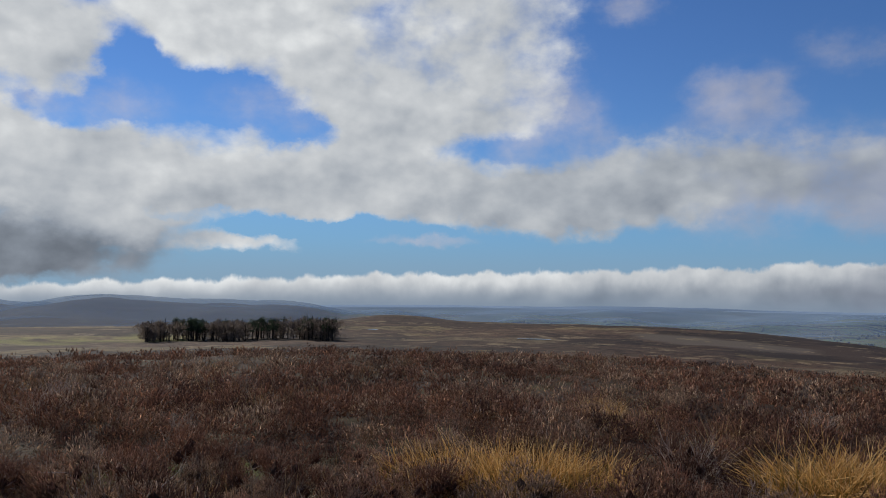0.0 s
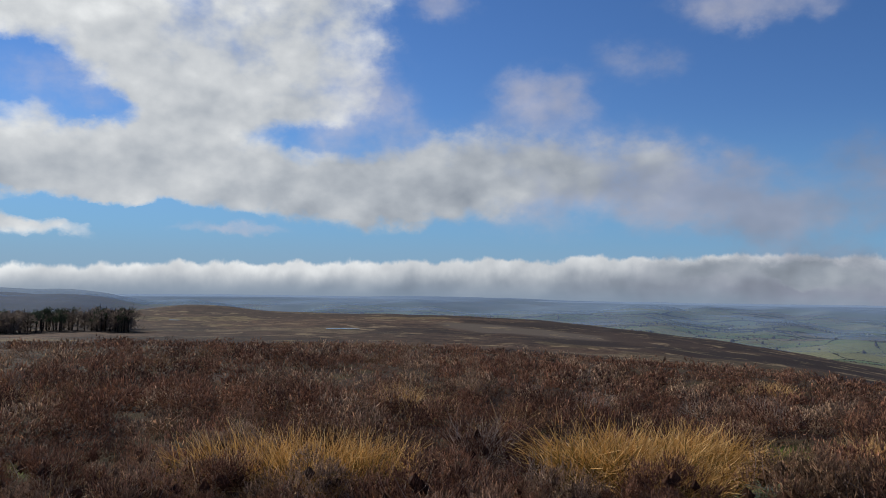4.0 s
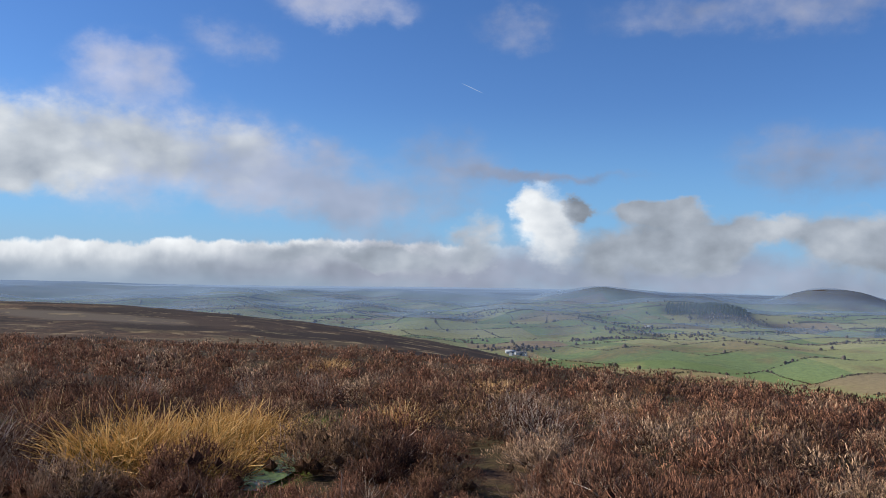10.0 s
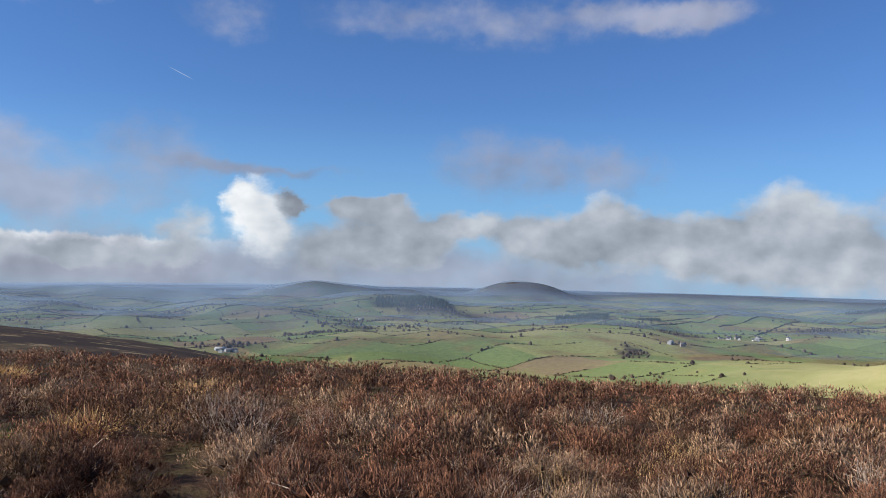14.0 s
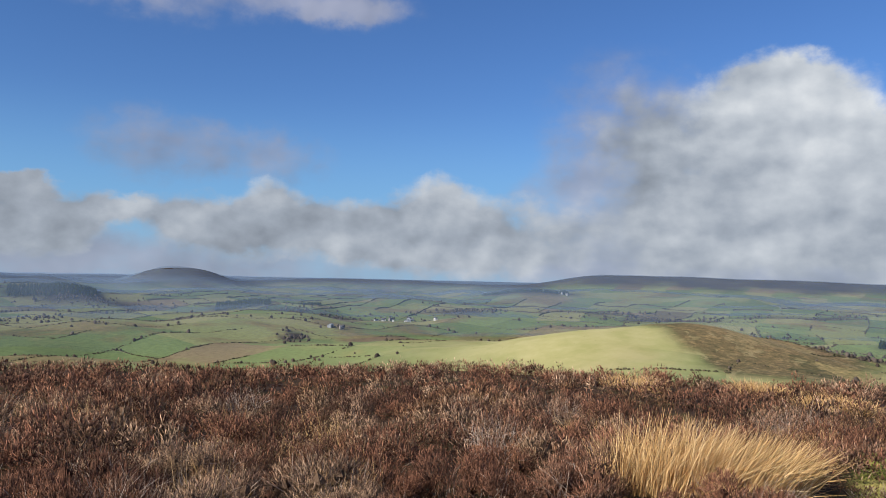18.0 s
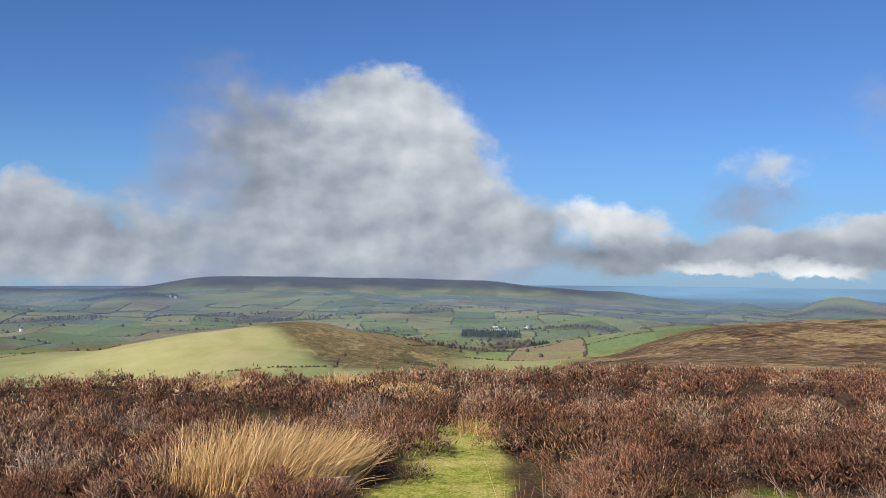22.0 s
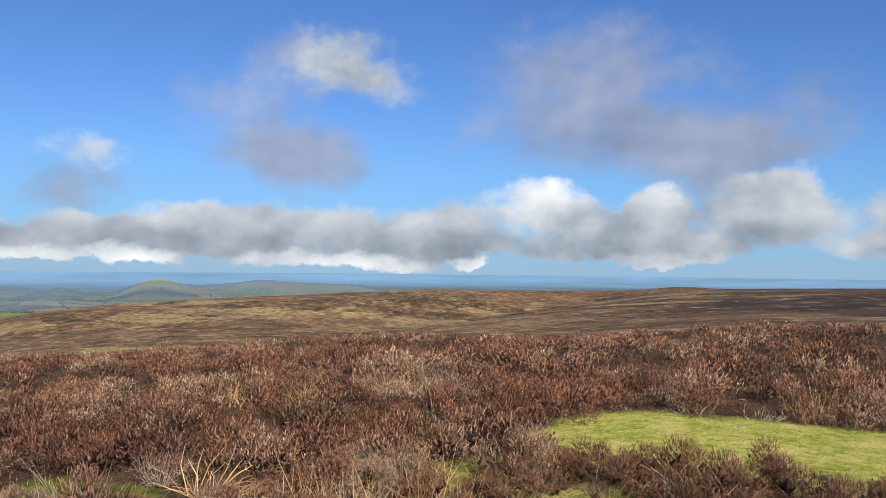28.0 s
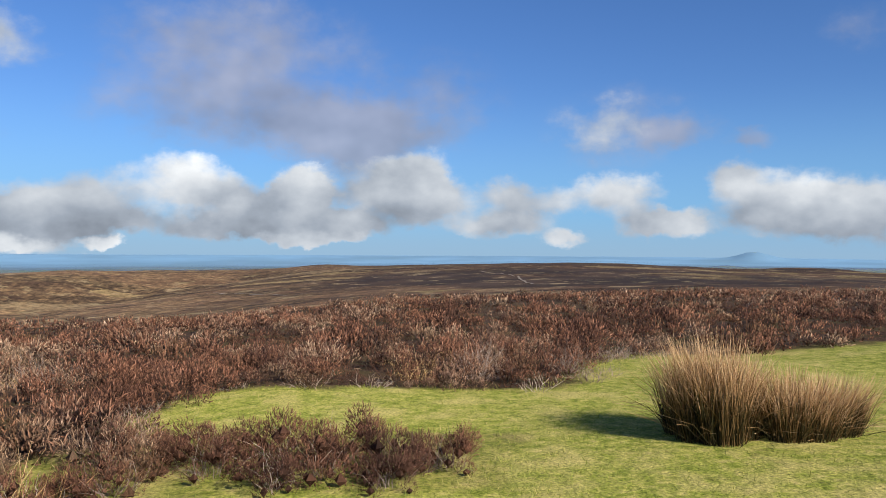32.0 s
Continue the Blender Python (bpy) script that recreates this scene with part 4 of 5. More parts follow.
def bush_shape(seed, sprigs, wide, tall, length, width, fine):
    """One heather bush: fine upright sprigs on rounded tufts crowded into an uneven dome."""
    rng = np.random.RandomState(seed)
    tufts = 12 if fine else max(6, int(sprigs ** 0.5 / 2.2))
    a, q = rng.uniform(0, 2 * math.pi, tufts), np.sqrt(rng.uniform(0, 1, tufts))
    c = np.stack([np.cos(a) * q * wide * 0.82, np.sin(a) * q * wide * 0.82, tall * np.where(np.arange(tufts) % 4 == 0, rng.uniform(0.2, 0.4, tufts), (0.70 - 0.42 * q**2) * rng.uniform(0.75, 1.12, tufts))], 1)
    size = rng.uniform(0.55, 1.0, tufts) * wide * 0.38
    k = rng.choice(tufts, sprigs, p=size**2 / (size**2).sum())
    d = unit(rng.normal(size=(sprigs, 3)) + np.array([0, 0, 0.25]))
    root = c[k] + d * size[k, None] * rng.uniform(0.45, 1.0, sprigs)[:, None]
    root[:, 2] = np.maximum(root[:, 2], 0.01)
    way = unit(d * 0.5 + np.array([0, 0, 0.7]) + (c[k] / wide) * np.array([0.35, 0.35, 0.0]) + rng.normal(size=(sprigs, 3)) * 0.32)
    fringe = blades(rng, root, way, length * rng.uniform(0.55, 1.5, sprigs), width * rng.uniform(0.7, 1.3, sprigs), 0.10)
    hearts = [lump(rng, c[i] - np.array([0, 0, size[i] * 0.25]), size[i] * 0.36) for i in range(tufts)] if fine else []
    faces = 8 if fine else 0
    # low tip values give roots and hearts the colour of shadow gaps
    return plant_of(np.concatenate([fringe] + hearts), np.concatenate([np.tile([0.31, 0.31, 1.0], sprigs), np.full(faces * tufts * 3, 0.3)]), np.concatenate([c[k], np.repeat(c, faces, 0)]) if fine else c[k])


def stem_shape(seed, count, wide, tall, forks=2, thick=0.006):
    """Bare crooked stems that fork towards their ends."""
    rng = np.random.RandomState(seed)
    a = rng.uniform(0, 2 * math.pi, count)
    out = np.stack([np.cos(a), np.sin(a), np.zeros(count)], 1)
    root = out * rng.uniform(0.02, 0.55, count)[:, None] * wide * 0.5
    way = unit(out * rng.uniform(0.1, 1.4, count)[:, None] + np.array([0, 0, 0.9]) + rng.normal(size=(count, 3)) * 0.3)
    size = rng.uniform(0.5, 1.05, count) * tall
    w, tris = thick * rng.uniform(0.6, 1.3, count), []

    def limb(p, d, L, w0, w1):
        side = unit(np.cross(d, rng.normal(size=d.shape)))
        end = p + d * L[:, None]
        a0, a1, b0, b1 = p - side * w0[:, None] / 2, p + side * w0[:, None] / 2, end - side * w1[:, None] / 2, end + side * w1[:, None] / 2
        tris.append(np.stack([a0, a1, b1], 1)), tris.append(np.stack([a0, b1, b0], 1))
        return end

    mid = limb(root, way, size * 0.45, w, w * 0.8)
    for _ in range(forks):
        d = unit(way + rng.normal(size=way.shape) * 0.42 + np.array([0, 0, 0.2]))
        e = limb(mid, d, size * 0.32, w * 0.75, w * 0.5)
        limb(e, unit(d + rng.normal(size=way.shape) * 0.4), size * 0.3, w * 0.5, w * 0.2)
    return plant_of(np.concatenate(tris).reshape(-1, 3))


def corners(count):
    return np.arange(count * 3, dtype=np.int32).reshape(-1, 3)


def scatter(rng, r0, r1, az0, az1, spacing):
    """Jittered places in a ring, at about one in each spacing square."""
    g = np.arange(-r1, r1, spacing)
    x, y = np.meshgrid(g, g)
    x, y = (a.ravel() + rng.uniform(-0.48, 0.48, a.size) * spacing for a in (x, y))
    r, az = np.hypot(x, y), np.mod(np.degrees(np.arctan2(x, y)) + 60, 360) - 60
    ok = (r >= r0) & (r < r1) & (az >= az0) & (az < az1)
    return x[ok], y[ok]


RUSH_SPOTS = [(3.3, 6.3, 1.05), (3.5, 5.75, 0.6), (4.4, 6.9, 0.6), (0.65, 6.15, 0.75), (7.05, -1.9, 0.7), (7.1, -2.6, 0.65), (4.1, -5.75, 0.3), (2.2, 11.1, 0.5), (6.3, 6.8, 0.4), (11.4, 10.2, 0.6), (11.3, 15.4, 0.7), (18.2, -6.2, 0.8), (14.6, -6.3, 0.8), (17.2, -3.4, 0.8)]


def heather_cover(x, y):
    bare = np.maximum(np.maximum(turf(x, y), trodden(x, y, 0.07)), bog(x, y))
    for a, b, s in RUSH_SPOTS:
        bare = np.maximum(bare, 1.0 - ease(np.hypot(x - a, y - b), s * 0.7, s))
    bare = np.maximum(bare, ((x > -1.2) & (x < 1.95) & (y > -7.9) & (y < -5.4)) * 1.0)
    return bare < 0.35


def spread(rng, shapes, x, y, size, tone=None):
    """Copies of the plants at all the places, turned, sized and stood on the land, with a tone for each plant."""
    z = land(x, y)
    pick = rng.randint(0, len(shapes), len(x))
    tone = rng.uniform(0, 1, len(x)) if tone is None else tone
    out, shade, rise, faces, tips = [], [], [], [], []
    for k, shape in enumerate(shapes):
        i = np.nonzero(pick == k)[0]
        if not len(i):
            continue
        a, s = rng.uniform(0, 2 * math.pi, len(i)), np.broadcast_to(size, x.shape)[i]
        ca, sa = (np.cos(a) * s)[:, None], (np.sin(a) * s)[:, None]
        p, o = shape.co, shape.out
        co = np.stack([p[:, 0] * ca - p[:, 1] * sa + x[i][:, None], p[:, 0] * sa + p[:, 1] * ca + y[i][:, None], p[:, 2] * s[:, None] + z[i][:, None] - 0.02], -1)
        out.append(co.reshape(-1, 3).astype(np.float32))
        shade.append(np.repeat(tone[i], len(p)))
        rise.append(np.tile(shape.rise, len(i)))
        tips.append(np.tile(shape.tip, len(i)))
        c, d = np.cos(a)[:, None], np.sin(a)[:, None]
        faces.append(np.stack([o[:, 0] * c - o[:, 1] * d, o[:, 0] * d + o[:, 1] * c, np.broadcast_to(o[:, 2], (len(i), len(o)))], -1).reshape(-1, 3).astype(np.float32))
    return tuple(np.concatenate(q) for q in (out, shade, rise, faces, tips))


def stuff(name, parts, mat, label, category):
    co, tone, rise, out, tip = (np.concatenate([p[k] for p in parts]) for k in range(5))
    me = solid_mesh(name, co, corners(len(co) // 3))
    zone_of(me, "tone", tone)
    zone_of(me, "along", rise)
    zone_of(me, "tip", tip)
    way_of(me, out)
    me.materials.append(mat)
    return tagged(new(name, me), label, category, kind="stuff")


def patch_tone(rng, x, y):
    """Neighbouring plants share their tone in drifts of a few metres."""
    return np.clip(0.5 + 0.22 * wave(x, y, 3.4, 61) + 0.14 * wave(x, y, 9.0, 62) + rng.normal(0, 0.29, len(x)) + 0.4 * np.exp(-(np.hypot(x - 2.7, y + 6.2) / 0.9) ** 2), 0.0, 0.999)


# bushes standing by themselves on the turf: x, y, size
ISLAND = [(1.8, -6.75, 1.0), (1.35, -6.9, 0.95), (1.25, -6.45, 0.95), (0.85, -6.7, 1.1), (0.5, -6.35, 1.0), (0.3, -6.7, 1.05), (0.0, -6.35, 1.0), (-0.3, -6.45, 0.85), (0.8, -6.1, 0.75), (1.75, -6.2, 0.95), (0.1, -6.05, 0.7)]


def build_heather():
    rng = np.random.RandomState(5)
    shapes = [bush_shape(40 + k, 2900, 0.37, 0.36, 0.033, 0.0054, True) for k in range(8)]
    stems = [stem_shape(60 + k, 30, 0.40, 0.36, 1) for k in range(8)]
    bleached = [stem_shape(70 + k, 90, 0.34, 0.46, 2, 0.0045) for k in range(4)]

    def crowd(r0, r1, spacing):
        """Full bushes, with smaller ones filling some of the hollows."""
        x, y = scatter(rng, r0, r1, -33, 217, spacing)
        fx, fy = scatter(rng, r0, r1, -33, 217, spacing * 1.35)
        s = np.concatenate([rng.uniform(0.62, 1.32, len(x)), rng.uniform(0.35, 0.75, len(fx))])
        x, y = np.concatenate([x, fx]), np.concatenate([y, fy])
        ok = heather_cover(x, y)
        return x[ok], y[ok], s[ok] * (1.0 + 0.22 * wave(x[ok], y[ok], 3.0, 31))

    x, y, size = crowd(3.9, 7.3, 0.56)
    alone = np.array(ISLAND)
    x, y, size = np.concatenate([alone[:, 0], x]), np.concatenate([alone[:, 1], y]), np.concatenate([alone[:, 2], size])
    tone = patch_tone(rng, x, y)
    tone[:len(alone)] = rng.uniform(0.1, 0.4, len(alone))
    dead = (rng.uniform(0, 1, len(x)) < 0.05 + 0.25 * ease(wave(x, y, 2.6, 63), 0.45, 0.8)) & (np.arange(len(x)) >= len(alone))
    dx, dy, ds = x[dead], y[dead], size[dead]
    order = np.argsort(np.where(np.arange(len(x)) < len(alone), 0.0, np.hypot(x, y)))
    first, rest = order[:290], order[290:]
    meshes = {}

    def mesh_for(kind, k, step):
        """The foliage comes in eight shapes and five tones."""
        if (kind, k, step) not in meshes:
            p = (shapes if kind == "foliage" else stems)[k]
            me = solid_mesh(kind, p.co, corners(len(p.co) // 3))
            zone_of(me, "tone", np.full(len(p.co), 0.1 + 0.2 * step))
            zone_of(me, "along", p.rise)
            zone_of(me, "tip", p.tip)
            way_of(me, p.out)
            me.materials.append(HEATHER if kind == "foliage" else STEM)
            meshes[kind, k, step] = me
        return meshes[kind, k, step]

    looks = ["dark brown winter heather bush on the moor", "brown winter heather bush on the moor", "russet brown winter heather bush on the moor", "greyish brown winter heather bush on the moor", "pale dry winter heather bush on the moor"]
    z = land(x, y)
    for i in first:
        k, step = rng.randint(0, 8), int(tone[i] * 5)
        ob = tagged(new("heather_bush"), looks[step], "heather", "heather bushes near the path")
        ob.matrix_world = pose(x[i], y[i], z[i] - 0.02, 0, 0, rng.uniform(0, 360)) @ Matrix.Diagonal((size[i], size[i], size[i], 1))
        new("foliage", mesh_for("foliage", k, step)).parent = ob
        st = new("woody_base", mesh_for("woody_base", k, 2))
        st["label"] = "bare grey woody base"
        st.parent = ob
    near = spread(rng, shapes, x[rest], y[rest], size[rest], tone[rest])
    bare = spread(rng, stems, x[rest], y[rest], size[rest])
    grey = spread(rng, bleached, dx, dy, ds)
    half = [bush_shape(75 + k, 760, 0.40, 0.33, 0.040, 0.0105, False) for k in range(8)]
    hx, hy, hs = crowd(7.3, 12.5, 0.57)
    gone = rng.uniform(0, 1, len(hx)) < 0.04 + 0.22 * ease(wave(hx, hy, 2.6, 63), 0.45, 0.8)
    nearer = spread(rng, half, hx, hy, hs, patch_tone(rng, hx, hy))
    grey2 = spread(rng, bleached, hx[gone], hy[gone], hs[gone])
    mid = [bush_shape(80 + k, 240, 0.47, 0.29, 0.056, 0.020, False) for k in range(8)]
    mx, my, ms = crowd(12.5, 22.0, 0.78)
    middle = spread(rng, mid, mx, my, ms, patch_tone(rng, mx, my))
    lo = [bush_shape(90 + k, 90, 0.64, 0.27, 0.072, 0.038, False) for k in range(8)]
    lx, ly = scatter(rng, 22.0, 62.0, -36, 221, 1.2)
    far = spread(rng, lo, lx, ly, rng.uniform(0.6, 1.2, len(lx)), patch_tone(rng, lx, ly))
    bx, by = scatter(rng, 4.0, 60.0, 221, 300, 1.9)
    back = spread(rng, lo, bx, by, rng.uniform(0.9, 1.3, len(bx)))
    ex, ey = scatter(rng, 4.0, 13.0, 85, 217, 0.34)
    rim = turf(ex, ey)
    ok = (rim > 0.002) & (rim < 0.5) & (rng.uniform(0, 1, len(ex)) < 0.5) & ((ey < -7.9) | (ex > 1.9))
    litter = spread(rng, [stem_shape(95 + k, 22, 0.5, 0.17, 2, 0.006) for k in range(4)], ex[ok], ey[ok], rng.uniform(0.7, 1.3, ok.sum()))
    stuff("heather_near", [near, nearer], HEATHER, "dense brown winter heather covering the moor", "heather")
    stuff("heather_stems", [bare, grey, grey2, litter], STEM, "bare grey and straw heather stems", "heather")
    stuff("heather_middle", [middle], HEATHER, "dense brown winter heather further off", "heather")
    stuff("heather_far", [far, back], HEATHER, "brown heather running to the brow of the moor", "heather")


build_heather()


# ---- grass among and round the heather ----
def build_grass():
    rng = np.random.RandomState(8)
    GREEN = material("turf_blades", sprig_look([(0.0, (0.13, 0.16, 0.02)), (0.35, (0.25, 0.285, 0.045)), (0.65, (0.40, 0.365, 0.10)), (1.0, (0.64, 0.48, 0.22))], own=0.6, through=0.2))

    def tuft(seed, count, wide, tall, width):
        g = np.random.RandomState(seed)
        root = np.stack([g.normal(0, wide, count), g.normal(0, wide, count), np.zeros(count)], 1)
        way = unit(np.array([0, 0, 1.0]) + g.normal(size=(count, 3)) * 0.45)
        return plant_of(blades(g, root, way, tall * g.uniform(0.5, 1.3, count), width * g.uniform(0.7, 1.3, count), 0.2))

    short = [tuft(300 + k, 26, 0.09, 0.035, 0.007) for k in range(5)]
    x, y = scatter(rng, 3.9, 11.5, 90, 217, 0.15)
    t = turf(x, y)
    ok = (t > 0.3) & (rng.uniform(0, 1, len(x)) < 0.75)
    lawn = spread(rng, short, x[ok], y[ok], rng.uniform(0.6, 1.2, ok.sum()))
    long = [tuft(310 + k, 30, 0.10, 0.05, 0.006) for k in range(5)]
    x, y = scatter(rng, 3.9, 13.0, -33, 217, 0.16)
    t = np.maximum(turf(x, y), bog(x, y))
    ok = (t > 0.01) & (t < 0.75) & (rng.uniform(0, 1, len(x)) < 0.85)
    edge = spread(rng, long, x[ok], y[ok], rng.uniform(0.6, 1.3, ok.sum()))
    x, y = scatter(rng, 4.0, 12.0, -33, 217, 0.5)
    ok = heather_cover(x, y) & (wave(x, y, 4.0, 23) > 0.35) & (rng.uniform(0, 1, len(x)) < 0.6)
    wild = spread(rng, [tuft(320 + k, 60, 0.14, 0.34, 0.006) for k in range(4)], x[ok], y[ok], rng.uniform(0.6, 1.1, ok.sum()))
    stuff("turf_grass", [lawn, edge], GREEN, "short green and yellow turf blades", "grass")
    stuff("moor_grass", [wild], STRAW, "bleached wisps of grass among the heather", "grass")


build_grass()


# ---- rushes ----
def rush_tuft(rng, count, wide, deep, tall, lean, splay, mess, width):
    """Arching two-jointed blades round one foot."""
    a, q = rng.uniform(0, 2 * math.pi, count), np.sqrt(rng.uniform(0, 1, count))
    root = np.stack([np.cos(a) * q * wide, np.sin(a) * q * deep, np.zeros(count)], 1)
    way = unit(np.stack([root[:, 0] / wide * splay, root[:, 1] / deep * splay, np.ones(count)], 1) + rng.normal(size=(count, 3)) * mess + np.array([*lean, 0.0]))
    fallen = rng.uniform(0, 1, count) < mess * 0.6
    way[fallen] = unit(way[fallen] * np.array([1, 1, 0.35]) + rng.normal(size=(int(fallen.sum()), 3)) * np.array([0.35, 0.35, 0.12]) + np.array([0, 0, 0.12]))
    L = tall * rng.uniform(0.5, 1.1, count)
    side = unit(np.cross(way, rng.normal(size=(count, 3))))
    W = (width * rng.uniform(0.7, 1.3, count))[:, None]
    arch = unit(way + (rng.normal(size=(count, 3)) * mess * 1.5 + np.stack([way[:, 0], way[:, 1], -0.35 * np.ones(count)], 1)) * rng.uniform(0.1, 1.2, count)[:, None])
    m1 = root + way * L[:, None] * 0.6
    tip = m1 + arch * L[:, None] * 0.4
    co = np.stack([root - side * W * 0.5, root + side * W * 0.5, m1 + side * W * 0.4, m1 - side * W * 0.4, tip + side * W * 0.12, tip - side * W * 0.12], 1).reshape(-1, 3)
    f = np.arange(count)[:, None] * 6
    me = solid_mesh("tuft", co, np.concatenate([f + np.array([0, 1, 2, 3]), f + np.array([3, 2, 4, 5])]))
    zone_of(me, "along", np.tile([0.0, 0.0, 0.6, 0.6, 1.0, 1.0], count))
    return me


def rush_clump(x, y, wide, deep, tall, count, turn, lean, mat, label, seed, splay=0.18, mess=0.12, width=0.006, tufts=7):
    """A clump of several tufts on one spot."""
    rng = np.random.RandomState(seed)
    ob = tagged(new("rush_clump"), label, "rushes")
    z = float(land(np.array([x]), np.array([y]))[0])
    ob.matrix_world = pose(x, y, z - 0.02, 0, 0, turn)
    for k in range(tufts):
        a, q = 2 * math.pi * k / tufts + rng.uniform(-0.4, 0.4), (0.0 if k == 0 else rng.uniform(0.45, 0.8))
        me = rush_tuft(rng, count // tufts, wide * 0.5, deep * 0.5, tall * rng.uniform(0.8, 1.08), (lean[0] + math.cos(a) * q * splay, lean[1] + math.sin(a) * q * splay), splay, mess, width)
        me.materials.append(mat)
        t = new("tuft", me)
        t.parent = ob
        ca, sa = math.cos(radians(turn)), math.sin(radians(turn))
        px, py = math.cos(a) * q * wide, math.sin(a) * q * deep
        t.location = (px, py, float(land(np.array([x + px * ca - py * sa]), np.array([y + px * sa + py * ca]))[0]) - z)
    return ob


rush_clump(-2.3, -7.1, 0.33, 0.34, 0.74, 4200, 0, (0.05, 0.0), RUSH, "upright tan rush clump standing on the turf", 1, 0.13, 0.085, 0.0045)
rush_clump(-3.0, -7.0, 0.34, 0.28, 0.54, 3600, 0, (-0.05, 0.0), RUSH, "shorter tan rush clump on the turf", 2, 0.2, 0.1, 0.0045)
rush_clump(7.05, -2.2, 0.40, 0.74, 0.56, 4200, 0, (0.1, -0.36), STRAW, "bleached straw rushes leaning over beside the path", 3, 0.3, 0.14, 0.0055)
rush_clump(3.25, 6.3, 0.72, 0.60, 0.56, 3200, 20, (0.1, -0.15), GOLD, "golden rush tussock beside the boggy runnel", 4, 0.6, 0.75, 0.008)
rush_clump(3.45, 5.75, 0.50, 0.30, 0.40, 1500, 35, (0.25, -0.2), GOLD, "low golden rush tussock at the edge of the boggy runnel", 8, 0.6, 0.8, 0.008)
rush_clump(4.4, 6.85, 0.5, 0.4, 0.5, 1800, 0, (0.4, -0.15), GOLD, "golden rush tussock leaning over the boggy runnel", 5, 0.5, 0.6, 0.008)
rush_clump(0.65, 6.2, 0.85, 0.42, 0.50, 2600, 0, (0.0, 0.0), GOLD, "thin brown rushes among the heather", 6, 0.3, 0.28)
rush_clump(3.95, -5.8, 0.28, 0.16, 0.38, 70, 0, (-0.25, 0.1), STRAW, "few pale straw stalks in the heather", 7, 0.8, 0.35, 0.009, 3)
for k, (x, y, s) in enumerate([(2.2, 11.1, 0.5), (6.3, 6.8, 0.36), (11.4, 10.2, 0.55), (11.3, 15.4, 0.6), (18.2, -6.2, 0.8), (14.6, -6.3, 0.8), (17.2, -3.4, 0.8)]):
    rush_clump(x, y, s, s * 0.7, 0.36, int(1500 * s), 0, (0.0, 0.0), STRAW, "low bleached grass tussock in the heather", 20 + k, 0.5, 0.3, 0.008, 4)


def runnel():
    """A narrow run of dark standing water in the bog."""
    line = [(3.35, 4.95), (3.75, 5.3), (4.1, 5.65), (4.5, 6.0), (4.9, 6.35), (5.2, 6.75)]
    co, faces = [], []
    for i, (x, y) in enumerate(line):
        w = (0.10, 0.17, 0.2, 0.17, 0.19, 0.07)[i]
        for s in (-1, -0.4, 0.4, 1):
            px, py = x + s * w * 0.7, y - s * w * 0.7
            co.append((px, py, float(land(np.array([x]), np.array([y]))[0]) + 0.03))
    for i in range(len(line) - 1):
        for j in range(3):
            faces.append((i * 4 + j, i * 4 + j + 1, i * 4 + j + 5, i * 4 + j + 4))
    me = solid_mesh("water", co, faces, True)

    def look_of(n):
        pos = n.put("ShaderNodeNewGeometry", out=0)
        scum = n.span(n.noise(pos, 9.0, 5.0, 0.65), 0.38, 0.56)
        return surface(n, n.mix(scum, (0.012, 0.022, 0.014), (0.09, 0.14, 0.045)), n.span(scum, 0.0, 1.0, 0.2, 0.8), n.noise(pos, 30.0, 3.0), 0.15, 0.01, 0.5)

    me.materials.append(material("bog_water", look_of))
    tagged(new("water", me), "dark weedy water in the boggy runnel", "water", kind="structure")


runnel()


# ---- the valley: hedges, trees, woods, farms ----
def part(name, me, mat, parent, label=""):
    me.materials.append(mat)
    ob = new(name, me)
    ob.parent = parent
    if label:
        ob["label"] = label
    return ob


def blob_shape(seed, wide, tall, rough=0.3):
    """A lumpy twiggy mass, low in corners: eight round the middle and an uneven crown."""
    rng = np.random.RandomState(seed)
    co, n = [], 6
    for j, (q, h) in enumerate(((0.75, 0.0), (1.0, 0.42), (0.62, 0.8))):
        for i in range(n):
            a = 2 * math.pi * (i + 0.5 * j) / n
            s = q * wide * (1 + rng.uniform(-rough, rough))
            co.append((math.cos(a) * s, math.sin(a) * s, tall * h * (1 + rng.uniform(-0.15, 0.15))))
    co.append((0, 0, tall))
    faces = []
    for j in range(2):
        for i in range(n):
            a, b = j * n + i, j * n + (i + 1) % n
            faces += [(a, b, b + n), (a, b + n, a + n)]
    faces += [(2 * n + i, 2 * n + (i + 1) % n, 3 * n) for i in range(n)]
    return np.array(co), np.array(faces)


def many(rng, shapes, x, y, scale, sink=0.3):
    """All copies of the shapes as one set of corners, faces and tones."""
    z = land(x, y)
    pick = rng.randint(0, len(shapes), len(x))
    cos, fs, ts, start = [], [], [], 0
    for k, (co, f) in enumerate(shapes):
        i = np.nonzero(pick == k)[0]
        if not len(i):
            continue
        a, s = rng.uniform(0, 2 * math.pi, len(i)), scale[i]
        ca, sa = (np.cos(a) * s)[:, None], (np.sin(a) * s)[:, None]
        p = np.stack([co[:, 0] * ca - co[:, 1] * sa + x[i][:, None], co[:, 0] * sa + co[:, 1] * ca + y[i][:, None], co[:, 2] * s[:, None] + z[i][:, None] - sink * s[:, None]], -1)
        cos.append(p.reshape(-1, 3))
        fs.append((f[None] + start + np.arange(len(i))[:, None, None] * len(co)).reshape(-1, 3))
        ts.append(np.repeat(rng.uniform(0, 1, len(i)), len(co)))
        start += len(i) * len(co)
    return np.concatenate(cos), np.concatenate(fs), np.concatenate(ts)


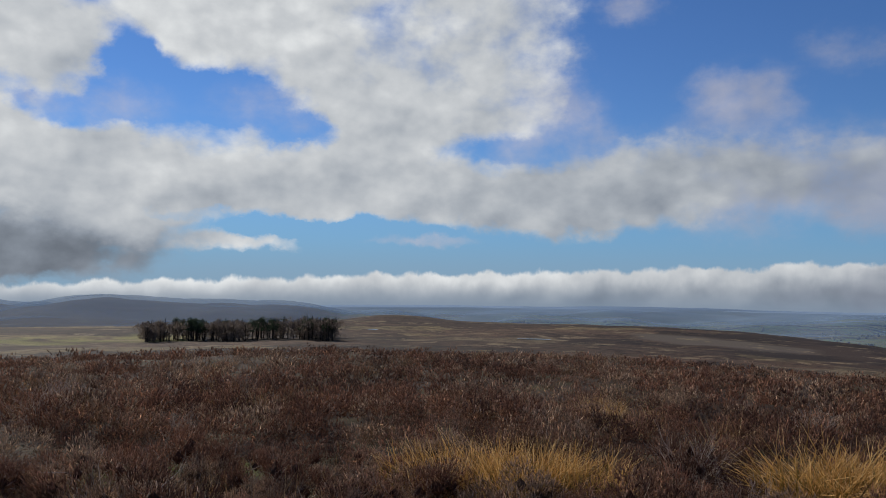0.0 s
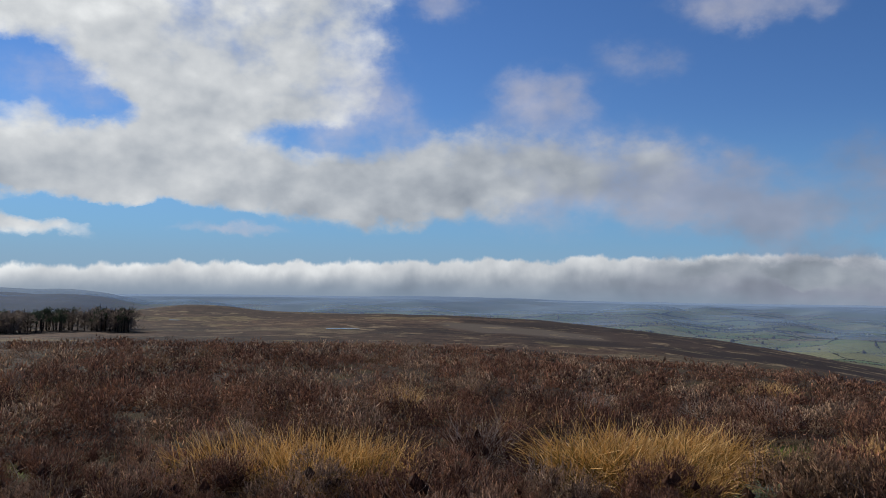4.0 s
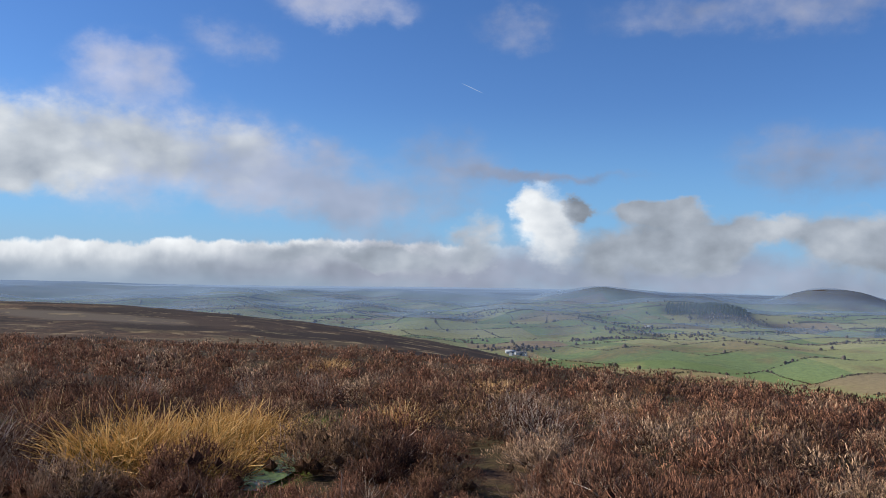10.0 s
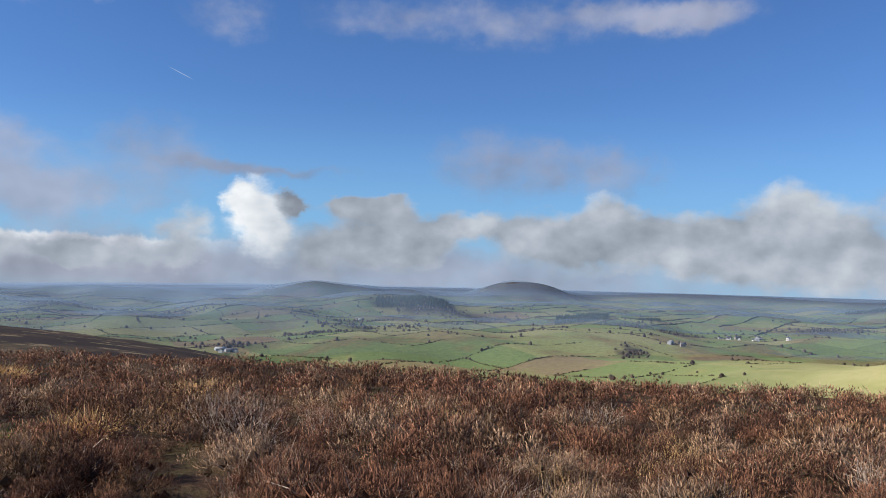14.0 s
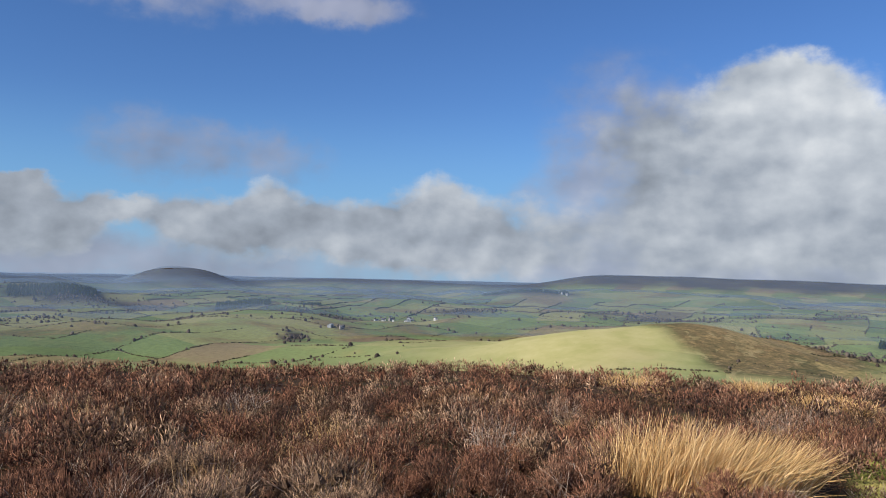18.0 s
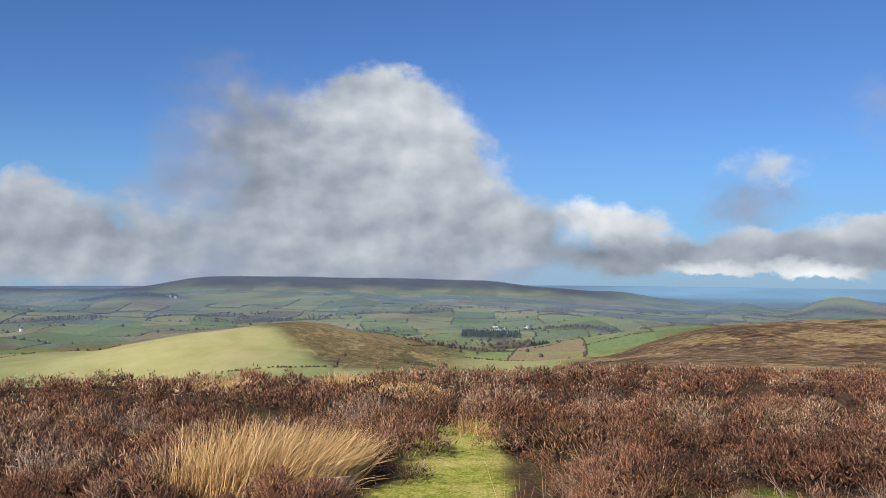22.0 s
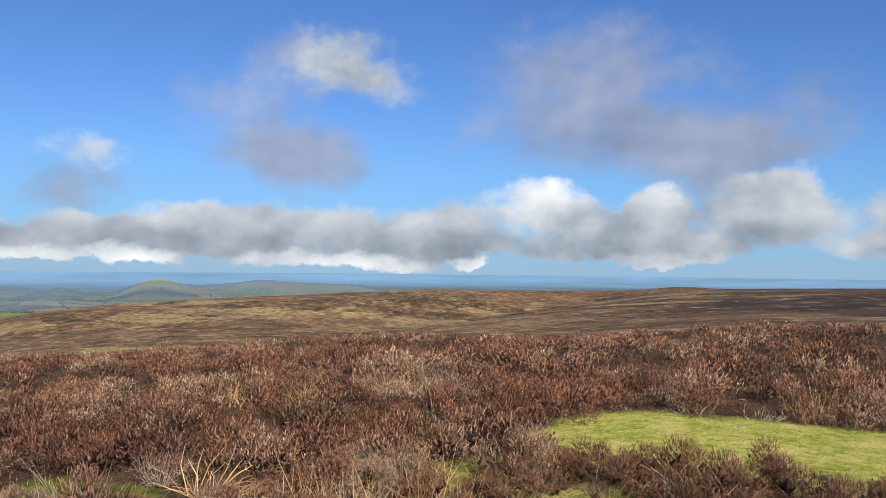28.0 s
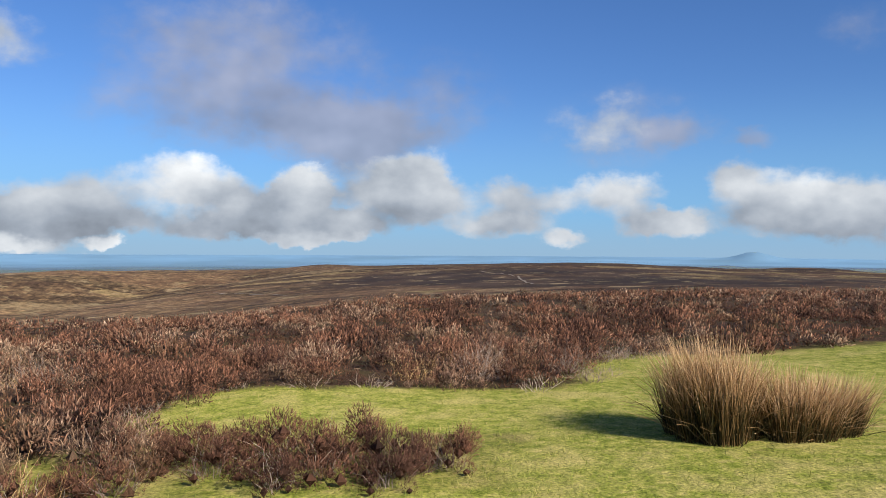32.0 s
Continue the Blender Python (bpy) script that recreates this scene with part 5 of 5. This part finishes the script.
def far_stuff(name, data, mat, label, category):
    co, f, t = data
    me = solid_mesh(name, co, f)
    zone_of(me, "tone", t)
    me.materials.append(mat)
    return tagged(new(name, me), label, category, kind="stuff")


def twig_look(stops, through=0.0):
    def build(n):
        pos = n.put("ShaderNodeNewGeometry", out=0)
        tone = n.m("ADD", n.m("MULTIPLY", n.put("ShaderNodeAttribute", attribute_name="tone", out=2), 0.6), n.m("MULTIPLY", n.noise(pos, 0.7, 4.0, 0.7), 0.4))
        colour = n.ramp(tone, stops)
        twigs = surface(n, colour, 0.9, n.noise(pos, 1.5, 4.0), 0.8, 0.6, 0.1)
        return n.put("ShaderNodeMixShader", [through, twigs, n.put("ShaderNodeBsdfTranslucent", [colour])])
    return build


HEDGE = material("hedge_twigs", twig_look([(0.2, (0.055, 0.055, 0.028)), (0.5, (0.09, 0.08, 0.048)), (0.8, (0.14, 0.11, 0.07))]))
BARE = material("bare_trees", twig_look([(0.2, (0.085, 0.068, 0.056)), (0.5, (0.14, 0.112, 0.092)), (0.8, (0.21, 0.172, 0.14))], 0.4))
CONIFER = material("conifer_needles", twig_look([(0.2, (0.022, 0.034, 0.020)), (0.6, (0.040, 0.062, 0.034)), (0.9, (0.075, 0.095, 0.05))], 0.3))


def in_valley(x, y):
    r = np.hypot(x, y)
    az = np.mod(np.degrees(np.arctan2(x, y)) + 60, 360) - 60
    return (moorland(x, y) < 0.05) & (az > -2) & (az < 156) & (land(x, y) / r * 57.3 < -1.1) & (r > 600) & ~((r > 2250) & (land(x, y) / r * 57.3 > -2.2)) & ~((az < 34) & (r > 2300)) & ~((np.abs(az - 97) < 13) & (r > 720) & (r < 1010))


def build_hedges():
    rng = np.random.RandomState(15)
    nu, nv = int(3600 / FIELD_W), int(3600 / FIELD_H)
    lines = []
    for j in range(-nv, nv):
        for i in range(-nu, nu):
            u0 = (i + (0.5 if j % 2 else 0.0)) * FIELD_W
            lines += [((u0, j * FIELD_H), (u0 + FIELD_W * 0.5, j * FIELD_H)), ((u0 + FIELD_W * 0.5, j * FIELD_H), (u0 + FIELD_W, j * FIELD_H)), ((u0, j * FIELD_H), (u0, (j + 1) * FIELD_H))]
    lines = np.array(lines)
    lines = lines[rng.uniform(0, 1, len(lines)) < 0.66]
    mx, my = field_place(lines[:, :, 0].mean(1), lines[:, :, 1].mean(1))
    mr = np.hypot(mx, my)
    ok = (mr < 3300) & (mr > 500)
    lines, mx, my, mr = lines[ok], mx[ok], my[ok], mr[ok]
    ok = in_valley(mx, my)
    near_x, near_y, runs = [], [], []
    for (a, b), r in zip(lines[ok], mr[ok]):
        length = math.hypot(a[0] - b[0], a[1] - b[1])
        s = np.arange(0, length, 2.6 if r < 1750 else 10.0) / length
        x, y = field_place(a[0] + (b[0] - a[0]) * s, a[1] + (b[1] - a[1]) * s)
        if r < 1750:
            pick = rng.uniform(0, 1, len(x)) < rng.uniform(0.55, 1.0)
            near_x.append(x[pick]), near_y.append(y[pick])
        elif len(x) > 1:
            runs.append((x, y))
    fx, fy = np.concatenate([q[0] for q in runs]), np.concatenate([q[1] for q in runs])
    fz = land(fx, fy)
    far_c = [np.stack([np.stack([fx - 1.6, fy, fz - 0.5], 1), np.stack([fx, fy, fz + rng.uniform(1.0, 3.2, len(fx))], 1), np.stack([fx + 1.6, fy + 1.2, fz - 0.5], 1)], 1).reshape(-1, 3)]
    far_f, start = [], 0
    for x, y in runs:
        q = (np.arange(len(x) - 1)[:, None] + start) * 3
        far_f.append(np.concatenate([q + np.array([0, 3, 4]), q + np.array([0, 4, 1]), q + np.array([1, 4, 5]), q + np.array([1, 5, 2])]))
        start += len(x)
    x, y = np.concatenate(near_x), np.concatenate(near_y)
    x, y = x + rng.normal(0, 0.7, len(x)), y + rng.normal(0, 0.7, len(y))
    low = [blob_shape(200 + k, 1.25, 1.5, 0.4) for k in range(5)]
    far_stuff("hedge", many(rng, low, x, y, rng.uniform(0.6, 1.35, len(x))), HEDGE, "thin dark hedges between the fields", "hedge")
    c, f = np.concatenate(far_c), np.concatenate(far_f)
    far_stuff("hedge_far", (c, f, rng.uniform(0, 1, len(c))), HEDGE, "dark far hedges between the fields", "hedge")
    return x, y


def build_trees(hx, hy):
    """Trees along the hedges and woods on the slopes."""
    rng = np.random.RandomState(16)
    pick = rng.uniform(0, 1, len(hx)) < 0.045
    tall = [blob_shape(220 + k, 2.4, 4.6, 0.35) for k in range(6)]
    x, y = [hx[pick]], [hy[pick]]
    for az, r, across, along, count in WOODS:
        a, b = rng.normal(0, across, count), rng.normal(0, along, count)
        ca, sa = math.cos(radians(az)), math.sin(radians(az))
        x.append(r * sa + a * ca + b * sa), y.append(r * ca - a * sa + b * ca)
    q, az = np.sqrt(rng.uniform(700**2, 3100**2, 2600)), rng.uniform(0, 150, 2600)
    lone = (q * np.sin(np.radians(az)), q * np.cos(np.radians(az)))
    ok = in_valley(*lone) & (wave(*lone, 420.0, 17) > 0.15)
    x.append(lone[0][ok]), y.append(lone[1][ok])
    x, y = np.concatenate(x), np.concatenate(y)
    far_stuff("valley_trees", many(rng, tall, x, y, rng.uniform(0.4, 1.25, len(x)), 0.2), BARE, "bare brown winter trees in the valley", "trees")
    fir = [cone_shape(240 + k) for k in range(4)]
    x, y = [], []
    for az, r, across, along, count in FIR_WOODS:
        a, b = rng.uniform(-across, across, count), rng.uniform(-along, along, count)
        ca, sa = math.cos(radians(az)), math.sin(radians(az))
        x.append(r * sa + a * ca + b * sa), y.append(r * ca - a * sa + b * ca)
    x, y = np.concatenate(x), np.concatenate(y)
    far_stuff("fir_woods", many(rng, fir, x, y, rng.uniform(0.75, 1.2, len(x)), 0.2), CONIFER, "dark green conifer plantations on the slopes, one added for cloud shadow", "woods")


def cone_shape(seed):
    rng = np.random.RandomState(seed)
    co, faces = [], []
    for j, (z0, q, z1) in enumerate(((0.5, 1.9, 4.2), (2.6, 1.45, 6.4), (5.0, 0.95, 8.6))):
        k = len(co)
        for i in range(6):
            s = q * rng.uniform(0.8, 1.2)
            co.append((s * math.cos(i * math.pi / 3 + j), s * math.sin(i * math.pi / 3 + j), z0 + rng.uniform(-0.25, 0.25)))
        co.append((0, 0, z1))
        faces += [(k + i, k + (i + 1) % 6, k + 6) for i in range(6)]
    return np.array(co), np.array(faces)


hedge_x, hedge_y = build_hedges()
build_trees(hedge_x, hedge_y)


# ---- the plantation on the moor, and farms ----
BARK = material("bark", twig_look([(0.2, (0.030, 0.024, 0.020)), (0.8, (0.085, 0.068, 0.055))]))


def trunk_mesh(rng, tall, thick, limbs):
    """A tapered trunk with limbs, six-sided."""
    cos, faces = [], []

    def limb(a, b, qa, qb):
        k = len(cos)
        d = (b - a).normalized()
        u = d.orthogonal().normalized()
        v = d.cross(u)
        for p, q in ((a, qa), (b, qb)):
            for i in range(5):
                w = 2 * math.pi * i / 5
                cos.append(p + u * math.cos(w) * q + v * math.sin(w) * q)
        for i in range(5):
            j = (i + 1) % 5
            faces.append((k + i, k + j, k + 5 + j, k + 5 + i))

    lean = Vector((rng.uniform(-0.4, 0.4), rng.uniform(-0.4, 0.4), 0))
    limb(Vector((0, 0, -0.4)), lean * 0.5 + Vector((0, 0, tall * 0.45)), thick, thick * 0.7)
    limb(lean * 0.5 + Vector((0, 0, tall * 0.45)), lean + Vector((0, 0, tall * 0.92)), thick * 0.7, thick * 0.15)
    for k in range(limbs):
        h = rng.uniform(0.3, 0.75) * tall
        a = rng.uniform(0, 2 * math.pi)
        base = lean * (h / tall) + Vector((0, 0, h))
        limb(base, base + Vector((math.cos(a), math.sin(a), rng.uniform(0.5, 1.2))) * tall * 0.25, thick * 0.4, thick * 0.1)
    return solid_mesh("trunk", [tuple(c) for c in cos], faces)


def crown_mesh(seed, tall, wide, low, count, size, pine):
    rng = np.random.RandomState(seed)
    lumps = 9
    c = np.stack([rng.normal(0, wide * 0.36, lumps), rng.normal(0, wide * 0.36, lumps), rng.uniform(low + 0.12, 0.88, lumps) * tall], 1)
    if pine:
        c[:, :2] *= (1.15 - (c[:, 2:] / tall)) * 1.5
    q = rng.uniform(0.5, 1.0, lumps) * wide * (0.36 if pine else 0.46)
    k = rng.randint(0, lumps, count)
    d = unit(rng.normal(size=(count, 3)))
    root = c[k] + d * q[k, None] * (rng.uniform(0.1, 1.0, count) ** 0.5)[:, None] * np.array([1, 1, 0.8])
    way = unit(d + np.array([0, 0, 0.5]) + rng.normal(size=(count, 3)) * 0.5)
    co = blades(rng, root, way, size * rng.uniform(0.6, 1.4, count), size * 0.45 * rng.uniform(0.6, 1.4, count), 0.1)
    me = solid_mesh("crown", co, corners(count))
    zone_of(me, "tone", np.repeat(rng.uniform(0, 1, count), 3))
    return me


def build_plantation():
    rng = np.random.RandomState(21)
    kinds = []
    for k in range(7):
        pine = k < 2
        tall = 9.5 if pine else 8.2 + 0.5 * k / 3
        t = trunk_mesh(rng, tall, 0.24, 3 if pine else 6)
        t.materials.append(BARK)
        c = crown_mesh(400 + k, tall, 3.0 if pine else 4.6, 0.30 if pine else 0.04, 330, 0.55 if pine else 0.7, pine)
        c.materials.append(CONIFER if pine else BARE)
        kinds.append((t, c, pine))
    for i in range(170):
        az = rng.uniform(-20.2, -7.3)
        r = rng.uniform(392, 425) + 8 * math.sin(az)
        gap = (-11.6 < az < -10.2)
        if gap and i % 4:
            continue
        k = rng.randint(0, 2) if (rng.uniform() < (0.75 if -18.3 < az < -16.2 or -13.2 < az < -11.4 else 0.12)) else rng.randint(2, 7)
        t, c, pine = kinds[k]
        tree = tagged(new("pine_tree" if pine else "bare_tree"), "dark pine in the moorland plantation" if pine else "bare brown winter tree in the moorland plantation", "tree", "trees of the moorland plantation")
        s = rng.uniform(0.95, 1.25) * (1.15 if az > -9.5 else 1.0)
        p = at(az, r)
        tree.matrix_world = Matrix.Translation(p) @ pose(0, 0, 0, 0, 0, rng.uniform(0, 360)) @ Matrix.Diagonal((s * 1.1, s * 1.1, s, 1))
        new("trunk", t).parent = tree
        new("crown", c).parent = tree


build_plantation()


def plaster_look(base):
    def build(n):
        pos = n.put("ShaderNodeNewGeometry", out=0)
        f = n.noise(pos, 0.8, 5.0, 0.6)
        return surface(n, n.mix(f, tuple(0.7 * c for c in base), base), 0.85, f, 0.3, 0.05)
    return build


WHITEWASH = material("white_render", plaster_look((0.80, 0.78, 0.74)))
STONE = material("grey_stone_wall", plaster_look((0.34, 0.30, 0.26)))
SLATE = material("slate_roof", plaster_look((0.13, 0.13, 0.145)))
TIN = material("barn_sheeting", plaster_look((0.38, 0.40, 0.42)))
PANE = material("dark_pane", lambda n: surface(n, (0.03, 0.035, 0.04), 0.1, spec=0.6))


def box(name, x0, x1, y0, y1, z0, z1):
    co = [(x, y, z) for x in (x0, x1) for y in (y0, y1) for z in (z0, z1)]
    return solid_mesh(name, co, [(0, 1, 3, 2), (4, 6, 7, 5), (0, 4, 5, 1), (2, 3, 7, 6), (0, 2, 6, 4), (1, 5, 7, 3)])


def gable(name, w, d, z, rise, over=0.3, thick=0.22):
    """A pitched roof of two slabs with eaves."""
    w, d, co, faces = w + over, d + over, [], []
    for s in (1, -1):
        k = len(co)
        for x in (-w, w):
            for y, h in ((s * d, z - 0.15), (0.0, z + rise)):
                co += [(x, y, h), (x, y, h + thick)]
        faces += [tuple(k + i for i in q) for q in ((0, 2, 6, 4), (1, 5, 7, 3), (0, 4, 5, 1), (2, 3, 7, 6), (0, 1, 3, 2), (4, 6, 7, 5))]
    return solid_mesh(name, co, faces)


def gable_walls(w, d, z, rise):
    co = [(x, y, h) for x in (-w, w) for y, h in ((-d, -1.5), (d, -1.5), (d, z), (0, z + rise), (-d, z))]
    me = bpy.data.meshes.new("wall")
    me.from_pydata(co, [], [(0, 1, 2, 3, 4), (9, 8, 7, 6, 5), (0, 4, 9, 5), (1, 6, 7, 2), (0, 5, 6, 1)])
    return me


def house(az, r, turn, w, d, z, wall, roof, label, barn=False):
    w, d, z = 0.72 * w, 0.72 * d, 0.8 * z
    rise = d * (0.55 if barn else 0.85)
    ob = tagged(new("barn" if barn else "farmhouse"), label, "barn" if barn else "house", "far farm buildings")
    ob.matrix_world = Matrix.Translation(at(az, r)) @ pose(0, 0, 0, 0, 0, turn)
    part("wall", gable_walls(w, d, z, rise), wall, ob)
    part("roof", gable("roof", w, d, z, rise), roof, ob)
    if not barn:
        for s in (-1, 1):
            part("chimney", box("chimney", s * (w - 0.5) - 0.4, s * (w - 0.5) + 0.4, -0.4, 0.4, z + rise * 0.7, z + rise + 1.1), STONE, ob)
        for s in (-1, 1):
            for x in (-0.55, 0.0, 0.55):
                for h in (1.0, 3.3):
                    if h + 1.2 < z + 0.3:
                        part("window", box("window", x * w - 0.5, x * w + 0.5, s * d - 0.06, s * d + 0.06, h, h + 1.15), PANE, ob)
    else:
        part("door", box("door", -1.8, 1.8, d - 0.05, d + 0.08, -0.5, z * 0.8), PANE, ob, "wide dark barn doorway")
    return ob


WHITE_HOUSE, STONE_HOUSE, TIN_BARN = "white rendered farmhouse with a slate roof in the fields", "grey stone farmhouse with a slate roof in the fields", "grey sheet-clad barn beside a valley farm"
rng = random.Random(4)
# bearing, distance, houses, barns, spread in metres
for az, r, homes, barns, wide in FARMS:
    for k in range(homes + barns):
        a, q = az + math.degrees(rng.uniform(-wide, wide) / r), r + rng.uniform(-wide, wide) * 0.8
        if k < homes:
            pale = rng.random() < 0.6
            house(a, q, rng.uniform(0, 180), rng.uniform(4.5, 6.5), rng.uniform(3.0, 3.8), rng.uniform(4.4, 5.2), WHITEWASH if pale else STONE, SLATE, WHITE_HOUSE if pale else STONE_HOUSE)
        else:
            house(a, q, rng.uniform(0, 180), rng.uniform(7, 11), rng.uniform(4.0, 5.5), rng.uniform(3.6, 4.6), TIN, TIN if rng.random() < 0.6 else SLATE, TIN_BARN, True)


# ---- tracks and pools on the far moor ----
def ribbon(name, points, width, mat, label, category, up=0.25):
    """A draped strip along a bent line."""
    p = [Vector((x, y, 0)) for x, y in points]
    line = []
    for a, b in zip(p, p[1:]):
        steps = max(2, int((b - a).length / 6))
        line += [a.lerp(b, i / steps) for i in range(steps)]
    line.append(p[-1])
    co = []
    for i, q in enumerate(line):
        d = (line[min(i + 1, len(line) - 1)] - line[max(i - 1, 0)]).normalized()
        side = Vector((-d.y, d.x, 0)) * width * (0.8 + 0.4 * noise.noise(q * 0.05))
        for s in (-1, 0, 1):
            w = q + side * s
            co.append((w.x, w.y, float(land(np.array([w.x]), np.array([w.y]))[0]) + up))
    faces = [(i * 3 + j, i * 3 + j + 1, i * 3 + j + 4, i * 3 + j + 3) for i in range(len(line) - 1) for j in range(2)]
    me = solid_mesh(name, co, faces, True)
    me.materials.append(mat)
    return tagged(new(name, me), label, category, kind="structure")


GRIT = material("track_grit", lambda n: surface(n, n.ramp(n.noise(n.put("ShaderNodeNewGeometry", out=0), 0.5, 6.0, 0.7), [(0.3, (0.14, 0.11, 0.08)), (0.7, (0.30, 0.25, 0.19))]), 0.95))
POOL = material("moor_pool", lambda n: surface(n, (0.03, 0.035, 0.04), 0.08, n.noise(n.put("ShaderNodeNewGeometry", out=0), 2.0, 3.0), 0.05, 0.02, 0.5))
ribbon("track", [(-74, -390), (-79, -450), (-88, -520), (-86, -575), (-78, -640)], 0.9, GRIT, "pale gritty track climbing the far moor", "track")
ribbon("track", [(120, -560), (70, -480), (40, -430)], 0.8, GRIT, "pale gritty track across the far moor", "track")
ribbon("pool", [(39, 414), (47, 413), (56, 412)], 2.6, POOL, "still moorland pool reflecting the sky", "pool")
ribbon("pool", [(-44, 486), (-38, 485)], 2.2, POOL, "small moorland pool reflecting the sky", "pool")
